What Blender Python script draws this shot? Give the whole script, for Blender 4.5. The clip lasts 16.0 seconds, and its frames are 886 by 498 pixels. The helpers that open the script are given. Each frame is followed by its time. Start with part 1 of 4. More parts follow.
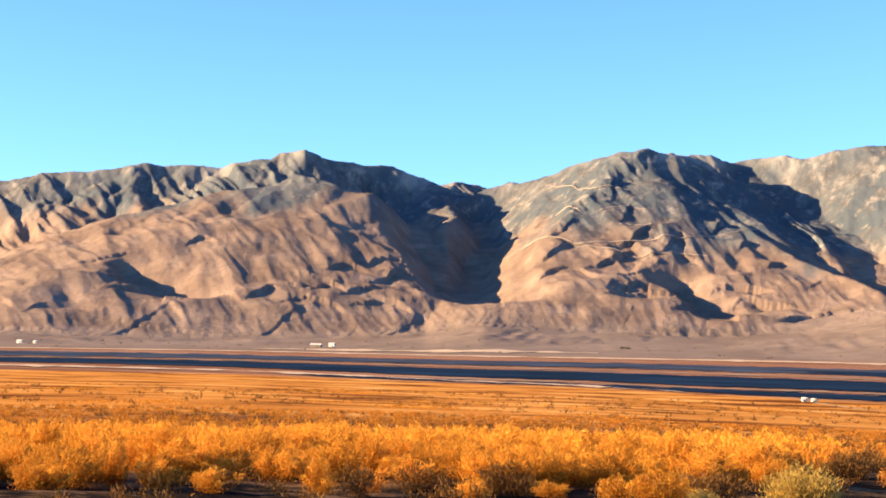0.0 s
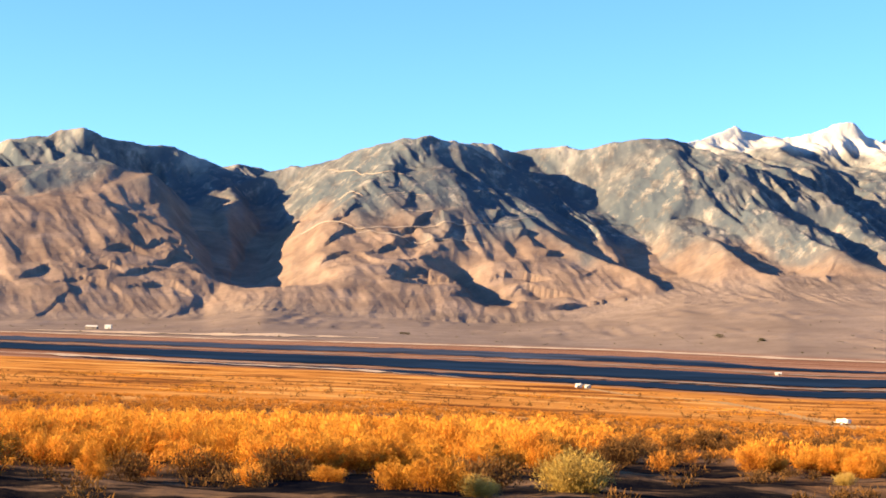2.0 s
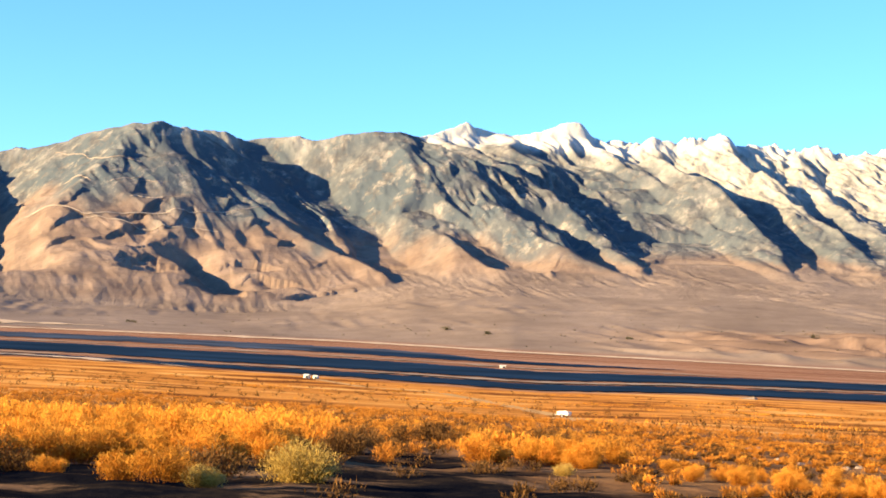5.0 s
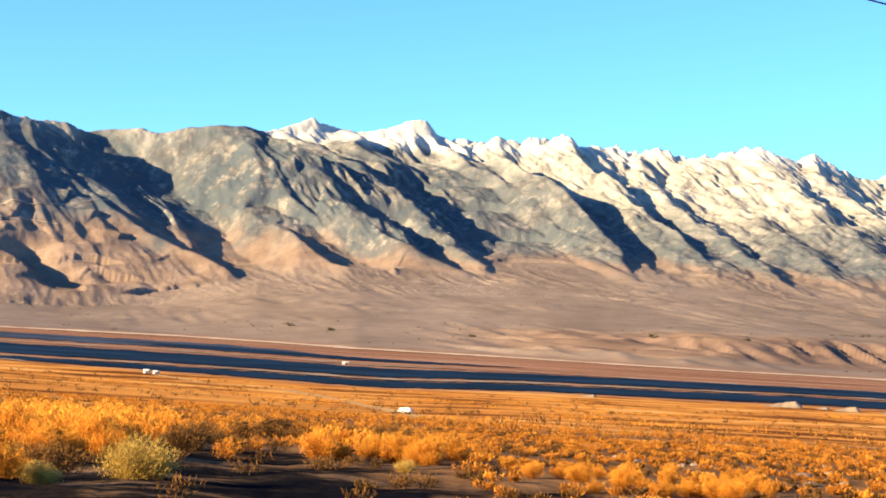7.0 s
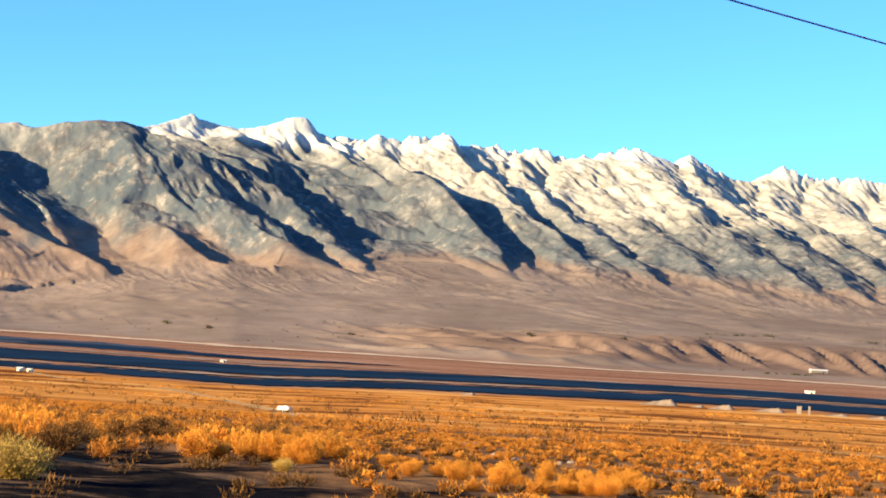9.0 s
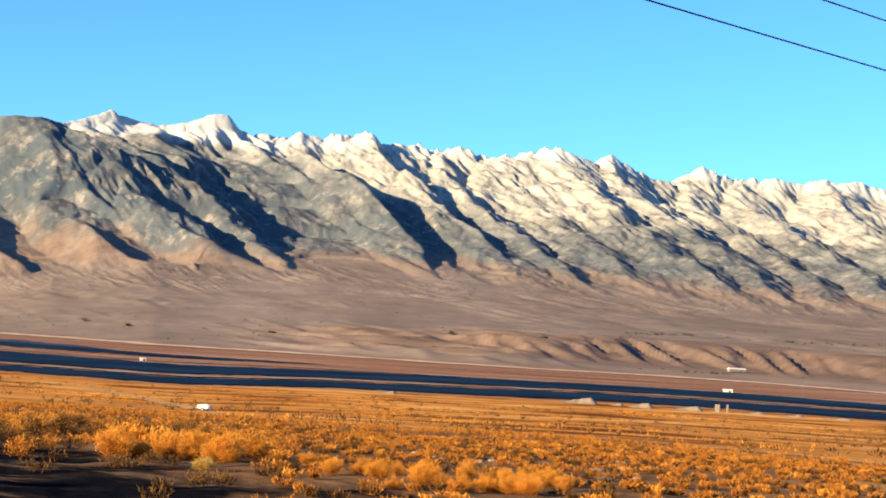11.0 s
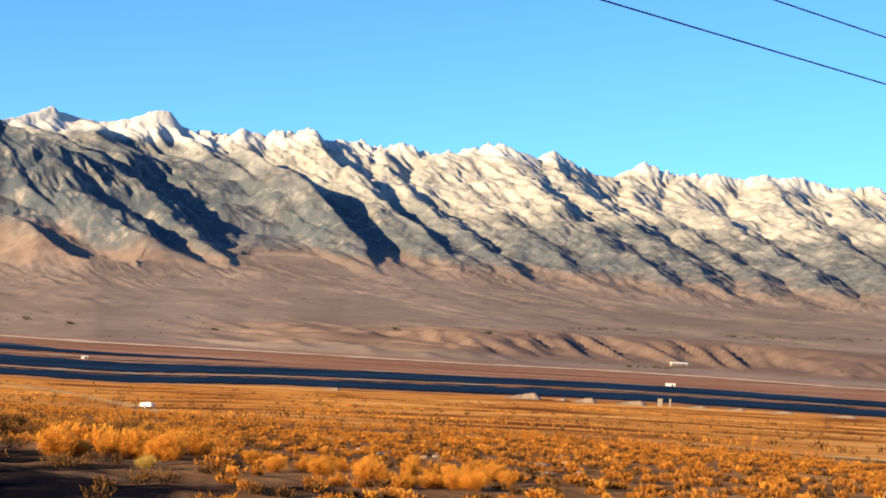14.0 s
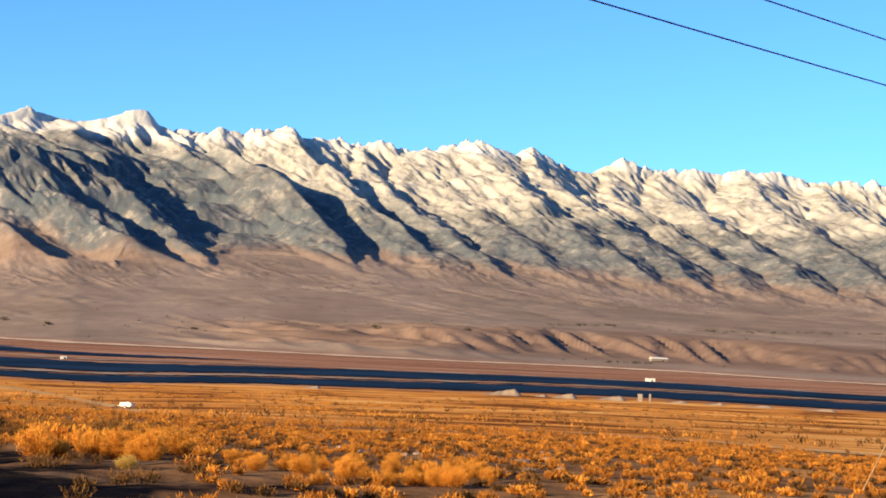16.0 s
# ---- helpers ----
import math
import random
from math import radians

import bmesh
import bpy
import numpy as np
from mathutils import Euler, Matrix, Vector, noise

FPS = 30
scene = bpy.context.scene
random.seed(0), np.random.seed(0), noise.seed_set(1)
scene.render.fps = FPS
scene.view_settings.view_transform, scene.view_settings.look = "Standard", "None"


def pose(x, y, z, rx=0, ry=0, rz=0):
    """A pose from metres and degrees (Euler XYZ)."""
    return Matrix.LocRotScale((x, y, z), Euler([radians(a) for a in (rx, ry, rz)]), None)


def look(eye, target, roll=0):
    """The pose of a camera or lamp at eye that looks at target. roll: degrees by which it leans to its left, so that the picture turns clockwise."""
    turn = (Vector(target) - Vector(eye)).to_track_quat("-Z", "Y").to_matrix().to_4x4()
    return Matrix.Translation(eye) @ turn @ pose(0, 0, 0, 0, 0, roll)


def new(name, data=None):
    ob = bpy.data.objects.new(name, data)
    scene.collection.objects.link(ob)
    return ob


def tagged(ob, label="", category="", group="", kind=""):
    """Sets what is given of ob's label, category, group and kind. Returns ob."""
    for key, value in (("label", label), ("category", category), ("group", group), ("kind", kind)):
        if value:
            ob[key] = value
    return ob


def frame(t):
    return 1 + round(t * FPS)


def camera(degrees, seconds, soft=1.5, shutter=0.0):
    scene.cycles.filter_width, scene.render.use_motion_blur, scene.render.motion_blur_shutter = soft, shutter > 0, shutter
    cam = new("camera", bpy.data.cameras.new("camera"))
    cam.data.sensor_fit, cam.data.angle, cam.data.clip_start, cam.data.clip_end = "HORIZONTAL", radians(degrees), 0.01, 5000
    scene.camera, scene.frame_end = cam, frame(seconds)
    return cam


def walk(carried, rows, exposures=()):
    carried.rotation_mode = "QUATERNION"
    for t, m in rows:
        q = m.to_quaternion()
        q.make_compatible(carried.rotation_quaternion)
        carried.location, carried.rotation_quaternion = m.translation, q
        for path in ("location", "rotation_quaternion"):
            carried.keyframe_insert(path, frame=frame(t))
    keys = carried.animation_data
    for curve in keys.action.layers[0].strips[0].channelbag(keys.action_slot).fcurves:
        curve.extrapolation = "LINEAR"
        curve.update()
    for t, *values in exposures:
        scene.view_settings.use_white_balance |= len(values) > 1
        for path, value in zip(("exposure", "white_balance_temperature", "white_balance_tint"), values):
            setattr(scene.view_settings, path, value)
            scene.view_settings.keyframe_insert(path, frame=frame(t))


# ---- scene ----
cam = camera(30.0, 16.0, soft=1.8)
# t, x, y, z, rx, ry, rz: a slow pan from left to right, turning on the spot
ROWS = [
    (0.0, 0.0, 0.0, 16.0, 93.013, -1.152, 14.376),
    (0.5, 0.0, 0.0, 16.0, 92.905, -1.305, 12.195),
    (1.0, 0.0, 0.0, 16.0, 92.806, -1.422, 10.340),
    (1.5, 0.0, 0.0, 16.0, 92.713, -1.813, 8.356),
    (2.0, 0.0, 0.0, 16.0, 92.674, -1.822, 6.778),
    (2.5, 0.0, 0.0, 16.0, 92.657, -1.984, 5.027),
    (3.0, 0.0, 0.0, 16.0, 92.642, -2.197, 3.492),
    (3.5, 0.0, 0.0, 16.0, 92.652, -2.389, 1.802),
    (4.0, 0.0, 0.0, 16.0, 92.663, -2.476, 0.380),
    (4.5, 0.0, 0.0, 16.0, 92.691, -2.602, -1.066),
    (5.0, 0.0, 0.0, 16.0, 92.718, -2.703, -2.578),
    (5.5, 0.0, 0.0, 16.0, 92.755, -2.858, -4.060),
    (6.0, 0.0, 0.0, 16.0, 92.790, -2.958, -5.497),
    (6.5, 0.0, 0.0, 16.0, 92.840, -3.077, -6.819),
    (7.0, 0.0, 0.0, 16.0, 92.879, -3.215, -8.010),
    (7.5, 0.0, 0.0, 16.0, 92.921, -3.227, -9.128),
    (8.0, 0.0, 0.0, 16.0, 92.969, -3.288, -10.304),
    (8.5, 0.0, 0.0, 16.0, 93.007, -3.334, -11.246),
    (9.0, 0.0, 0.0, 16.0, 93.057, -3.354, -12.187),
    (9.5, 0.0, 0.0, 16.0, 93.087, -3.336, -12.956),
    (10.0, 0.0, 0.0, 16.0, 93.120, -3.399, -13.722),
    (10.5, 0.0, 0.0, 16.0, 93.149, -3.449, -14.370),
    (11.0, 0.0, 0.0, 16.0, 93.163, -3.443, -14.914),
    (11.5, 0.0, 0.0, 16.0, 93.165, -3.467, -15.369),
    (12.0, 0.0, 0.0, 16.0, 93.165, -3.424, -15.752),
    (12.5, 0.0, 0.0, 16.0, 93.155, -3.378, -16.088),
    (13.0, 0.0, 0.0, 16.0, 93.150, -3.264, -16.392),
    (13.5, 0.0, 0.0, 16.0, 93.135, -3.197, -16.634),
    (14.0, 0.0, 0.0, 16.0, 93.136, -3.096, -16.861),
    (14.5, 0.0, 0.0, 16.0, 93.131, -3.007, -17.045),
    (15.0, 0.0, 0.0, 16.0, 93.106, -2.850, -17.240),
    (15.5, 0.0, 0.0, 16.0, 93.084, -2.784, -17.401),
    (16.0, 0.0, 0.0, 16.0, 93.072, -2.606, -17.559),
]
EXPOSURES = [(0.0, 1.94, 6900, 22), (4.0, 1.98, 6700, 14), (7.0, 1.91, 6550, 12), (10.0, 1.64, 6050, 10), (13.0, 1.48, 6100, 14), (16.0, 1.43, 6200, 15)]
walk(cam, [(t, pose(x, y, z, rx, ry, rz)) for t, x, y, z, rx, ry, rz in ROWS], EXPOSURES)

# ---- light ----
SUN_AZ, SUN_EL = -110.0, 15.0  # bearing from straight ahead (clockwise positive), height
world = bpy.data.worlds.new("sky")
scene.world = world
world.use_nodes = True
wn, wl = world.node_tree.nodes, world.node_tree.links
wn.clear()
sky = wn.new("ShaderNodeTexSky")
sky.sky_type = "NISHITA"
sky.sun_disc = False
sky.sun_elevation = radians(SUN_EL)
sky.sun_rotation = radians(SUN_AZ)
sky.altitude = 1100.0
sky.air_density, sky.dust_density, sky.ozone_density = 1.0, 0.3, 2.5
back = wn.new("ShaderNodeBackground")
back.inputs["Strength"].default_value = 0.088
outw = wn.new("ShaderNodeOutputWorld")
tint = wn.new("ShaderNodeMix")
tint.data_type, tint.blend_type = "RGBA", "MULTIPLY"
tint.inputs[0].default_value = 1.0
tint.inputs[7].default_value = (0.40, 0.735, 1.10, 1.0)
wl.new(sky.outputs[0], tint.inputs[6])
wl.new(tint.outputs[2], back.inputs["Color"])
wl.new(back.outputs[0], outw.inputs["Surface"])

sun = new("sun", bpy.data.lights.new("sun", "SUN"))
sun.data.energy, sun.data.angle, sun.data.color = 5.0, radians(0.5), (1.0, 0.79, 0.46)
sa, se = radians(SUN_AZ), radians(SUN_EL)
sun_from = Vector((math.sin(sa) * math.cos(se), math.cos(sa) * math.cos(se), math.sin(se)))
sun.matrix_world = look(sun_from * 100, (0, 0, 0))


# ---- materials ----
def material(name, rough=0.9, gloss=0.0):
    m = bpy.data.materials.new(name)
    m.use_nodes = True
    nt = m.node_tree
    bsdf = nt.nodes["Principled BSDF"]
    bsdf.inputs["Roughness"].default_value = rough
    bsdf.inputs["Specular IOR Level"].default_value = gloss
    return m, nt, bsdf


def node(nt, kind, **inputs):
    n = nt.nodes.new(kind)
    for k, v in inputs.items():
        n.inputs[k.replace("_", " ")].default_value = v
    return n


def noise_at(nt, scale, detail=4.0, rough=0.55, stretch=(1, 1, 1)):
    co = nt.nodes.new("ShaderNodeTexCoord")
    mp = nt.nodes.new("ShaderNodeMapping")
    mp.inputs["Scale"].default_value = stretch
    nt.links.new(co.outputs["Object"], mp.inputs["Vector"])
    n = node(nt, "ShaderNodeTexNoise", Scale=scale, Detail=detail, Roughness=rough)
    nt.links.new(mp.outputs[0], n.inputs["Vector"])
    return n.outputs[0]


def ramp(nt, fac, *stops):
    r = nt.nodes.new("ShaderNodeValToRGB")
    els = r.color_ramp.elements
    while len(els) < len(stops):
        els.new(0.5)
    for e, (p, c) in zip(els, stops):
        e.position = p
        e.color = (*c, 1) if len(c) == 3 else c
    nt.links.new(fac, r.inputs[0])
    return r.outputs[0]


def mix(nt, fac, a, b, mode="MIX"):
    m = nt.nodes.new("ShaderNodeMix")
    m.data_type, m.blend_type = "RGBA", mode
    for sock, v in ((m.inputs[0], fac), (m.inputs[6], a), (m.inputs[7], b)):
        if isinstance(v, (int, float)):
            sock.default_value = v
        elif isinstance(v, tuple):
            sock.default_value = (*v, 1)
        else:
            nt.links.new(v, sock)
    return m.outputs[2]


def attribute(nt, name):
    a = nt.nodes.new("ShaderNodeAttribute")
    a.attribute_name = name
    return a.outputs["Fac"]


def bump(nt, bsdf, height, strength, distance):
    b = node(nt, "ShaderNodeBump", Strength=strength, Distance=distance)
    nt.links.new(height, b.inputs["Height"])
    nt.links.new(b.outputs[0], bsdf.inputs["Normal"])


def plain(name, colour, rough=0.8, vary=0.25, scale=3.0, metal=0.0):
    m, nt, bsdf = material(name, rough, 0.4 if rough < 0.7 else 0.0)
    n = noise_at(nt, scale)
    dark = tuple(c * (1 - vary) for c in colour)
    light = tuple(min(1.0, c * (1 + vary)) for c in colour)
    nt.links.new(ramp(nt, n, (0.3, dark), (0.7, light)), bsdf.inputs["Base Color"])
    bsdf.inputs["Metallic"].default_value = metal
    return m


def fan_colour(nt):
    base = ramp(nt, noise_at(nt, 0.02, 6, 0.6), (0.3, (0.195, 0.144, 0.108)), (0.7, (0.256, 0.192, 0.145)))
    wash = ramp(nt, noise_at(nt, 0.006, 7, 0.62, (1.0, 0.35, 1)), (0.38, (0.80, 0.78, 0.78)), (0.62, (1.12, 1.10, 1.08)))
    base = mix(nt, 1.0, base, wash, "MULTIPLY")
    dots = ramp(nt, noise_at(nt, 0.16, 4, 0.7), (0.55, (0, 0, 0)), (0.68, (1, 1, 1)))
    return mix(nt, dots, base, (0.16, 0.115, 0.08))


def rock_material():
    m, nt, bsdf = material("mountain_rock", 0.95)
    brown = ramp(nt, noise_at(nt, 0.012, 8, 0.65), (0.36, (0.165, 0.112, 0.082)), (0.5, (0.215, 0.148, 0.106)), (0.64, (0.27, 0.19, 0.138)))
    bushes = ramp(nt, noise_at(nt, 0.11, 5, 0.7), (0.55, (0, 0, 0)), (0.66, (0.6, 0.6, 0.6)))
    brown = mix(nt, bushes, brown, (0.12, 0.105, 0.085))
    grey = ramp(nt, noise_at(nt, 0.03, 9, 0.7, (1.3, 0.6, 0.5)), (0.38, (0.085, 0.082, 0.078)), (0.5, (0.148, 0.135, 0.117)), (0.64, (0.29, 0.258, 0.21)))
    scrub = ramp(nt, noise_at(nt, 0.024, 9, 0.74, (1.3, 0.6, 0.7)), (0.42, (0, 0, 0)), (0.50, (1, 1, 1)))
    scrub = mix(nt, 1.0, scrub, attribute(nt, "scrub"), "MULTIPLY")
    # scrub tone, shifted to blue to paint in the hazy shade of the slopes
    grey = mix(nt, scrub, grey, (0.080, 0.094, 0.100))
    pale = ramp(nt, noise_at(nt, 0.022, 9, 0.68, (2.4, 0.5, 0.55)), (0.36, (0.165, 0.148, 0.122)), (0.45, (0.32, 0.29, 0.232)), (0.62, (0.43, 0.39, 0.31)))
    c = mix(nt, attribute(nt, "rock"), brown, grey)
    c = mix(nt, attribute(nt, "granite"), c, pale)
    c = mix(nt, attribute(nt, "snow"), c, (0.52, 0.487, 0.415))
    c = mix(nt, attribute(nt, "fan"), c, fan_colour(nt))
    nt.links.new(c, bsdf.inputs["Base Color"])
    bump(nt, bsdf, noise_at(nt, 0.09, 7, 0.7, (1.4, 0.7, 0.7)), 0.5, 3.5)
    return m


def ground_material():
    m, nt, bsdf = material("desert_ground", 0.95)
    soil = ramp(nt, noise_at(nt, 0.6, 6, 0.6), (0.3, (0.085, 0.042, 0.020)), (0.7, (0.25, 0.128, 0.056)))
    fan = fan_colour(nt)
    bed = ramp(nt, noise_at(nt, 0.02, 5, 0.6, (0.25, 2.5, 1)), (0.35, (0.15, 0.07, 0.042)), (0.5, (0.27, 0.125, 0.068)), (0.65, (0.38, 0.23, 0.145)))
    dry = ramp(nt, noise_at(nt, 0.045, 7, 0.62, (0.6, 0.95, 1)), (0.39, (0.15, 0.048, 0.015)), (0.46, (0.43, 0.16, 0.033)), (0.55, (0.56, 0.225, 0.046)), (0.65, (0.70, 0.36, 0.105)))
    # near-black shadow painted into the soil colour, brown soil between
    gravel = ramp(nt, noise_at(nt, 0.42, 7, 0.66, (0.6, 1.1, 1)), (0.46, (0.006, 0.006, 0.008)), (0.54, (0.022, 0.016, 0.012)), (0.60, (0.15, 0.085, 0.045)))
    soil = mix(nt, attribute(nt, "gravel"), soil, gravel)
    c = mix(nt, attribute(nt, "grass"), soil, dry)
    c = mix(nt, attribute(nt, "lakebed"), c, bed)
    c = mix(nt, attribute(nt, "fan"), c, fan)
    clay = ramp(nt, noise_at(nt, 0.03, 7, 0.65), (0.38, (0.115, 0.070, 0.050)), (0.62, (0.185, 0.115, 0.080)))
    c = mix(nt, attribute(nt, "clay"), c, clay)
    nt.links.new(c, bsdf.inputs["Base Color"])
    bump(nt, bsdf, noise_at(nt, 1.5, 6, 0.6), 0.6, 0.15)
    return m


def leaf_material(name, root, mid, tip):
    """Dry stems: darker at the root, paler tips, each plant a little different."""
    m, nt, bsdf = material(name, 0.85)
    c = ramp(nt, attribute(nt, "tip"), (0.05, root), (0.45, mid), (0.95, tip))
    geo = nt.nodes.new("ShaderNodeNewGeometry")
    ob = nt.nodes.new("ShaderNodeObjectInfo")
    add = nt.nodes.new("ShaderNodeMath")
    nt.links.new(geo.outputs["Random Per Island"], add.inputs[0])
    nt.links.new(ob.outputs["Random"], add.inputs[1])
    half = nt.nodes.new("ShaderNodeMath")
    half.operation = "MULTIPLY"
    half.inputs[1].default_value = 0.5
    nt.links.new(add.outputs[0], half.inputs[0])
    v = ramp(nt, half.outputs[0], (0.0, (0.62, 0.58, 0.52)), (1.0, (1.25, 1.2, 1.1)))
    nt.links.new(mix(nt, 1.0, c, v, "MULTIPLY"), bsdf.inputs["Base Color"])
    tr = node(nt, "ShaderNodeBsdfTranslucent")
    nt.links.new(mix(nt, 1.0, c, v, "MULTIPLY"), tr.inputs["Color"])
    ms = nt.nodes.new("ShaderNodeMixShader")
    ms.inputs[0].default_value = 0.3
    nt.links.new(bsdf.outputs[0], ms.inputs[1])
    nt.links.new(tr.outputs[0], ms.inputs[2])
    nt.links.new(ms.outputs[0], nt.nodes["Material Output"].inputs["Surface"])
    return m


ROCK = rock_material()
GROUND = ground_material()
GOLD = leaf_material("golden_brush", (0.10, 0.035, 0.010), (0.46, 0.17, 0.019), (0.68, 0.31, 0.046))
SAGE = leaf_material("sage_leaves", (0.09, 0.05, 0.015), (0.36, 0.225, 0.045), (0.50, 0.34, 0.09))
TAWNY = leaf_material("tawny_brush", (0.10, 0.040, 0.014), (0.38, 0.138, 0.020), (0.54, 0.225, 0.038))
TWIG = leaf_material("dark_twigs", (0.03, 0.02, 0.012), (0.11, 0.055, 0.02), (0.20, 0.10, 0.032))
# pool water: the sky's blue reflection is put into a matt base colour
POOL = plain("dark_wet_mud", (0.012, 0.027, 0.050), 0.8, 0.4, 0.02)
MUD2 = plain("grey_damp_mud", (0.045, 0.058, 0.08), 0.85, 0.5, 0.02)
SALT = plain("salt_crust", (0.52, 0.37, 0.235), 0.9, 0.2, 0.05)
SANDBAR = plain("damp_sand", (0.28, 0.20, 0.14), 0.9, 0.3, 0.05)
ROADCUT = plain("graded_gravel", (0.30, 0.232, 0.17), 0.95, 0.2, 0.05)
TRACK = plain("pale_dirt_track", (0.46, 0.265, 0.105), 0.95, 0.15, 0.3)
BERM = plain("pale_rubble", (0.27, 0.19, 0.12), 0.95, 0.3, 0.4)
WHITE = plain("white_paint", (0.66, 0.59, 0.46), 0.5, 0.06, 0.5)
DARK = plain("dark_glass", (0.03, 0.035, 0.04), 0.2, 0.2, 1.0)
WOOD = plain("grey_wood", (0.20, 0.15, 0.11), 0.9, 0.3, 6.0)
CABLE = plain("black_cable", (0.03, 0.03, 0.035), 0.5, 0.1, 1.0)
STEEL = plain("galvanised_steel", (0.55, 0.53, 0.5), 0.45, 0.1, 4.0, 0.6)
RUBBER = plain("tyre_rubber", (0.03, 0.03, 0.03), 0.9, 0.1, 8.0)
CONCRETE = plain("concrete", (0.22, 0.175, 0.13), 0.9, 0.15, 2.0)


# ---- terrain ----
def lattice(ix, iy, seed):
    """A repeatable random number in 0..1 for each lattice point."""
    n = (ix.astype(np.int64) * 374761393 + iy.astype(np.int64) * 668265263 + seed * 974634777) & 0xFFFFFFFF
    n = ((n ^ (n >> 13)) * 1274126177) & 0xFFFFFFFF
    return ((n ^ (n >> 16)) & 0xFFFF) / 65535.0


def vnoise(x, y, seed=0):
    """Smooth noise, about -1..1."""
    x0, y0 = np.floor(x), np.floor(y)
    fx, fy = x - x0, y - y0
    ux, uy = fx * fx * fx * (fx * (fx * 6 - 15) + 10), fy * fy * fy * (fy * (fy * 6 - 15) + 10)

    def g(ox, oy):
        a = lattice(x0 + ox, y0 + oy, seed) * 2 * np.pi
        return np.cos(a) * (fx - ox) + np.sin(a) * (fy - oy)
    top = g(0, 0) * (1 - ux) + g(1, 0) * ux
    low = g(0, 1) * (1 - ux) + g(1, 1) * ux
    return (top * (1 - uy) + low * uy) * 1.5


def fbm(x, y, octaves, seed=0, gain=0.5):
    v, a = 0, 1.0
    for o in range(octaves):
        v = v + a * vnoise(x, y, seed + o)
        x, y, a = x * 2.03 + 17.1, y * 2.03 - 9.7, a * gain
    return v


def ridged(x, y, octaves, seed=0, gain=0.5):
    v, a = 0, 1.0
    for o in range(octaves):
        v = v + a * (1 - 2 * np.abs(vnoise(x, y, seed + o)))
        x, y, a = x * 2.03 + 5.3, y * 2.03 + 31.7, a * gain
    return v


def smoothstep(a, b, v):
    t = np.clip((v - a) / (b - a), 0, 1)
    return t * t * (3 - 2 * t)


def near_shore(az):
    return np.interp(az, (-60, -34, -29, -22, -14, -9.5, -6, -2, 4, 6, 11, 16.5, 21, 25, 31, 60), (800, 660, 645, 633, 565, 545, 512, 485, 448, 440, 478, 490, 507, 510, 497, 480))


def far_shore(az):
    return np.interp(az, (-60, -29, -22, -14, -6, -1, 2, 5, 10, 14, 18, 22, 26, 30, 36, 60), (1400, 1370, 1440, 1385, 1470, 1500, 1430, 1310, 1285, 1230, 1200, 1230, 1190, 1070, 1000, 900))


def fan_top(az):
    return np.interp(az, (-60, -29, -23, -18, -15, -13, -10, -5, -2, 1.5, 4.6, 8.4, 12, 18, 22, 27, 31, 40), (12, 12, 10, 16, 27, 48, 38, 36, 48, 82, 93, 97, 103, 102, 97, 88, 86, 80))


def ground_height(az, r):
    """The ground: a slope from the camera to the dry lake, the flat lake bed, and the fan under the mountains."""
    rn, rf = near_shore(az), far_shore(az)
    slope = np.interp(r, (0, 24, 50, 100), (14.25, 13.5, 12.5, 10.5))
    u = np.clip((r - 100) / (rn - 100), 0, 1)
    slope = np.where(r > 100, 10.5 * (1 - u) ** 1.7, slope)
    v = np.maximum((r - rf) / (2500 - rf), 0)
    fan = fan_top(az) * np.where(v < 1, v ** 1.25, 1 + 1.25 * (v - 1))
    return slope + fan


def xy_of(az, r):
    a = np.radians(az)
    return r * np.sin(a), r * np.cos(a)


RIDGES = []


def ridge(name, slope, rough, *points):
    """A crest or spur: how steeply it falls off, how craggy it is, and its bends."""
    az, r, h = (np.array(c, float) for c in zip(*points))
    x, y = xy_of(az, r)
    RIDGES.append((name, slope, rough, np.stack([x, y, h], 1)))


CANYONS = []


def canyon(width, wall, *points):
    """A steep-walled canyon: half the width of its floor, how steep its walls are, and the floor's bends."""
    az, r, h = (np.array(c, float) for c in zip(*points))
    x, y = xy_of(az, r)
    CANYONS.append((width, wall, np.stack([x, y, h], 1)))


# crests and spurs of the range: bearing, distance and height of their bends
ridge("a_crest", 0.62, 1, (-34.0, 3580, 325), (-29.54, 3560, 323), (-28.18, 3540, 341), (-26.73, 3520, 346), (-24.90, 3500, 365), (-23.40, 3500, 365), (-22.06, 3480, 361), (-21.10, 3450, 373), (-20.22, 3430, 391), (-19.35, 3420, 394), (-18.39, 3450, 380), (-17.38, 3500, 377), (-16.20, 3540, 381), (-15.30, 3600, 364), (-14.38, 3680, 348))
ridge("a_spur_one", 0.62, 1, (-28.18, 3540, 341), (-27.41, 3420, 280), (-26.68, 3280, 216))
ridge("a_spur_two", 0.62, 1, (-24.90, 3500, 365), (-25.15, 3400, 308), (-24.75, 3280, 254))
ridge("a_spur_three", 0.62, 1, (-20.22, 3430, 391), (-19.52, 3330, 338), (-18.17, 3230, 304))
ridge("a_front", 0.42, 0.6, (-34.0, 2650, 70), (-30.68, 2800, 79), (-29.42, 2850, 107), (-28.28, 2900, 141), (-27.19, 2940, 161), (-25.74, 2980, 194), (-24.07, 3020, 226), (-22.94, 3040, 236), (-22.22, 3070, 263), (-21.07, 3090, 282), (-19.70, 3100, 291), (-18.17, 3080, 287), (-17.36, 3040, 270), (-16.83, 2940, 212), (-16.12, 2840, 161), (-15.62, 2740, 116), (-14.81, 2620, 73), (-14.09, 2500, 45))
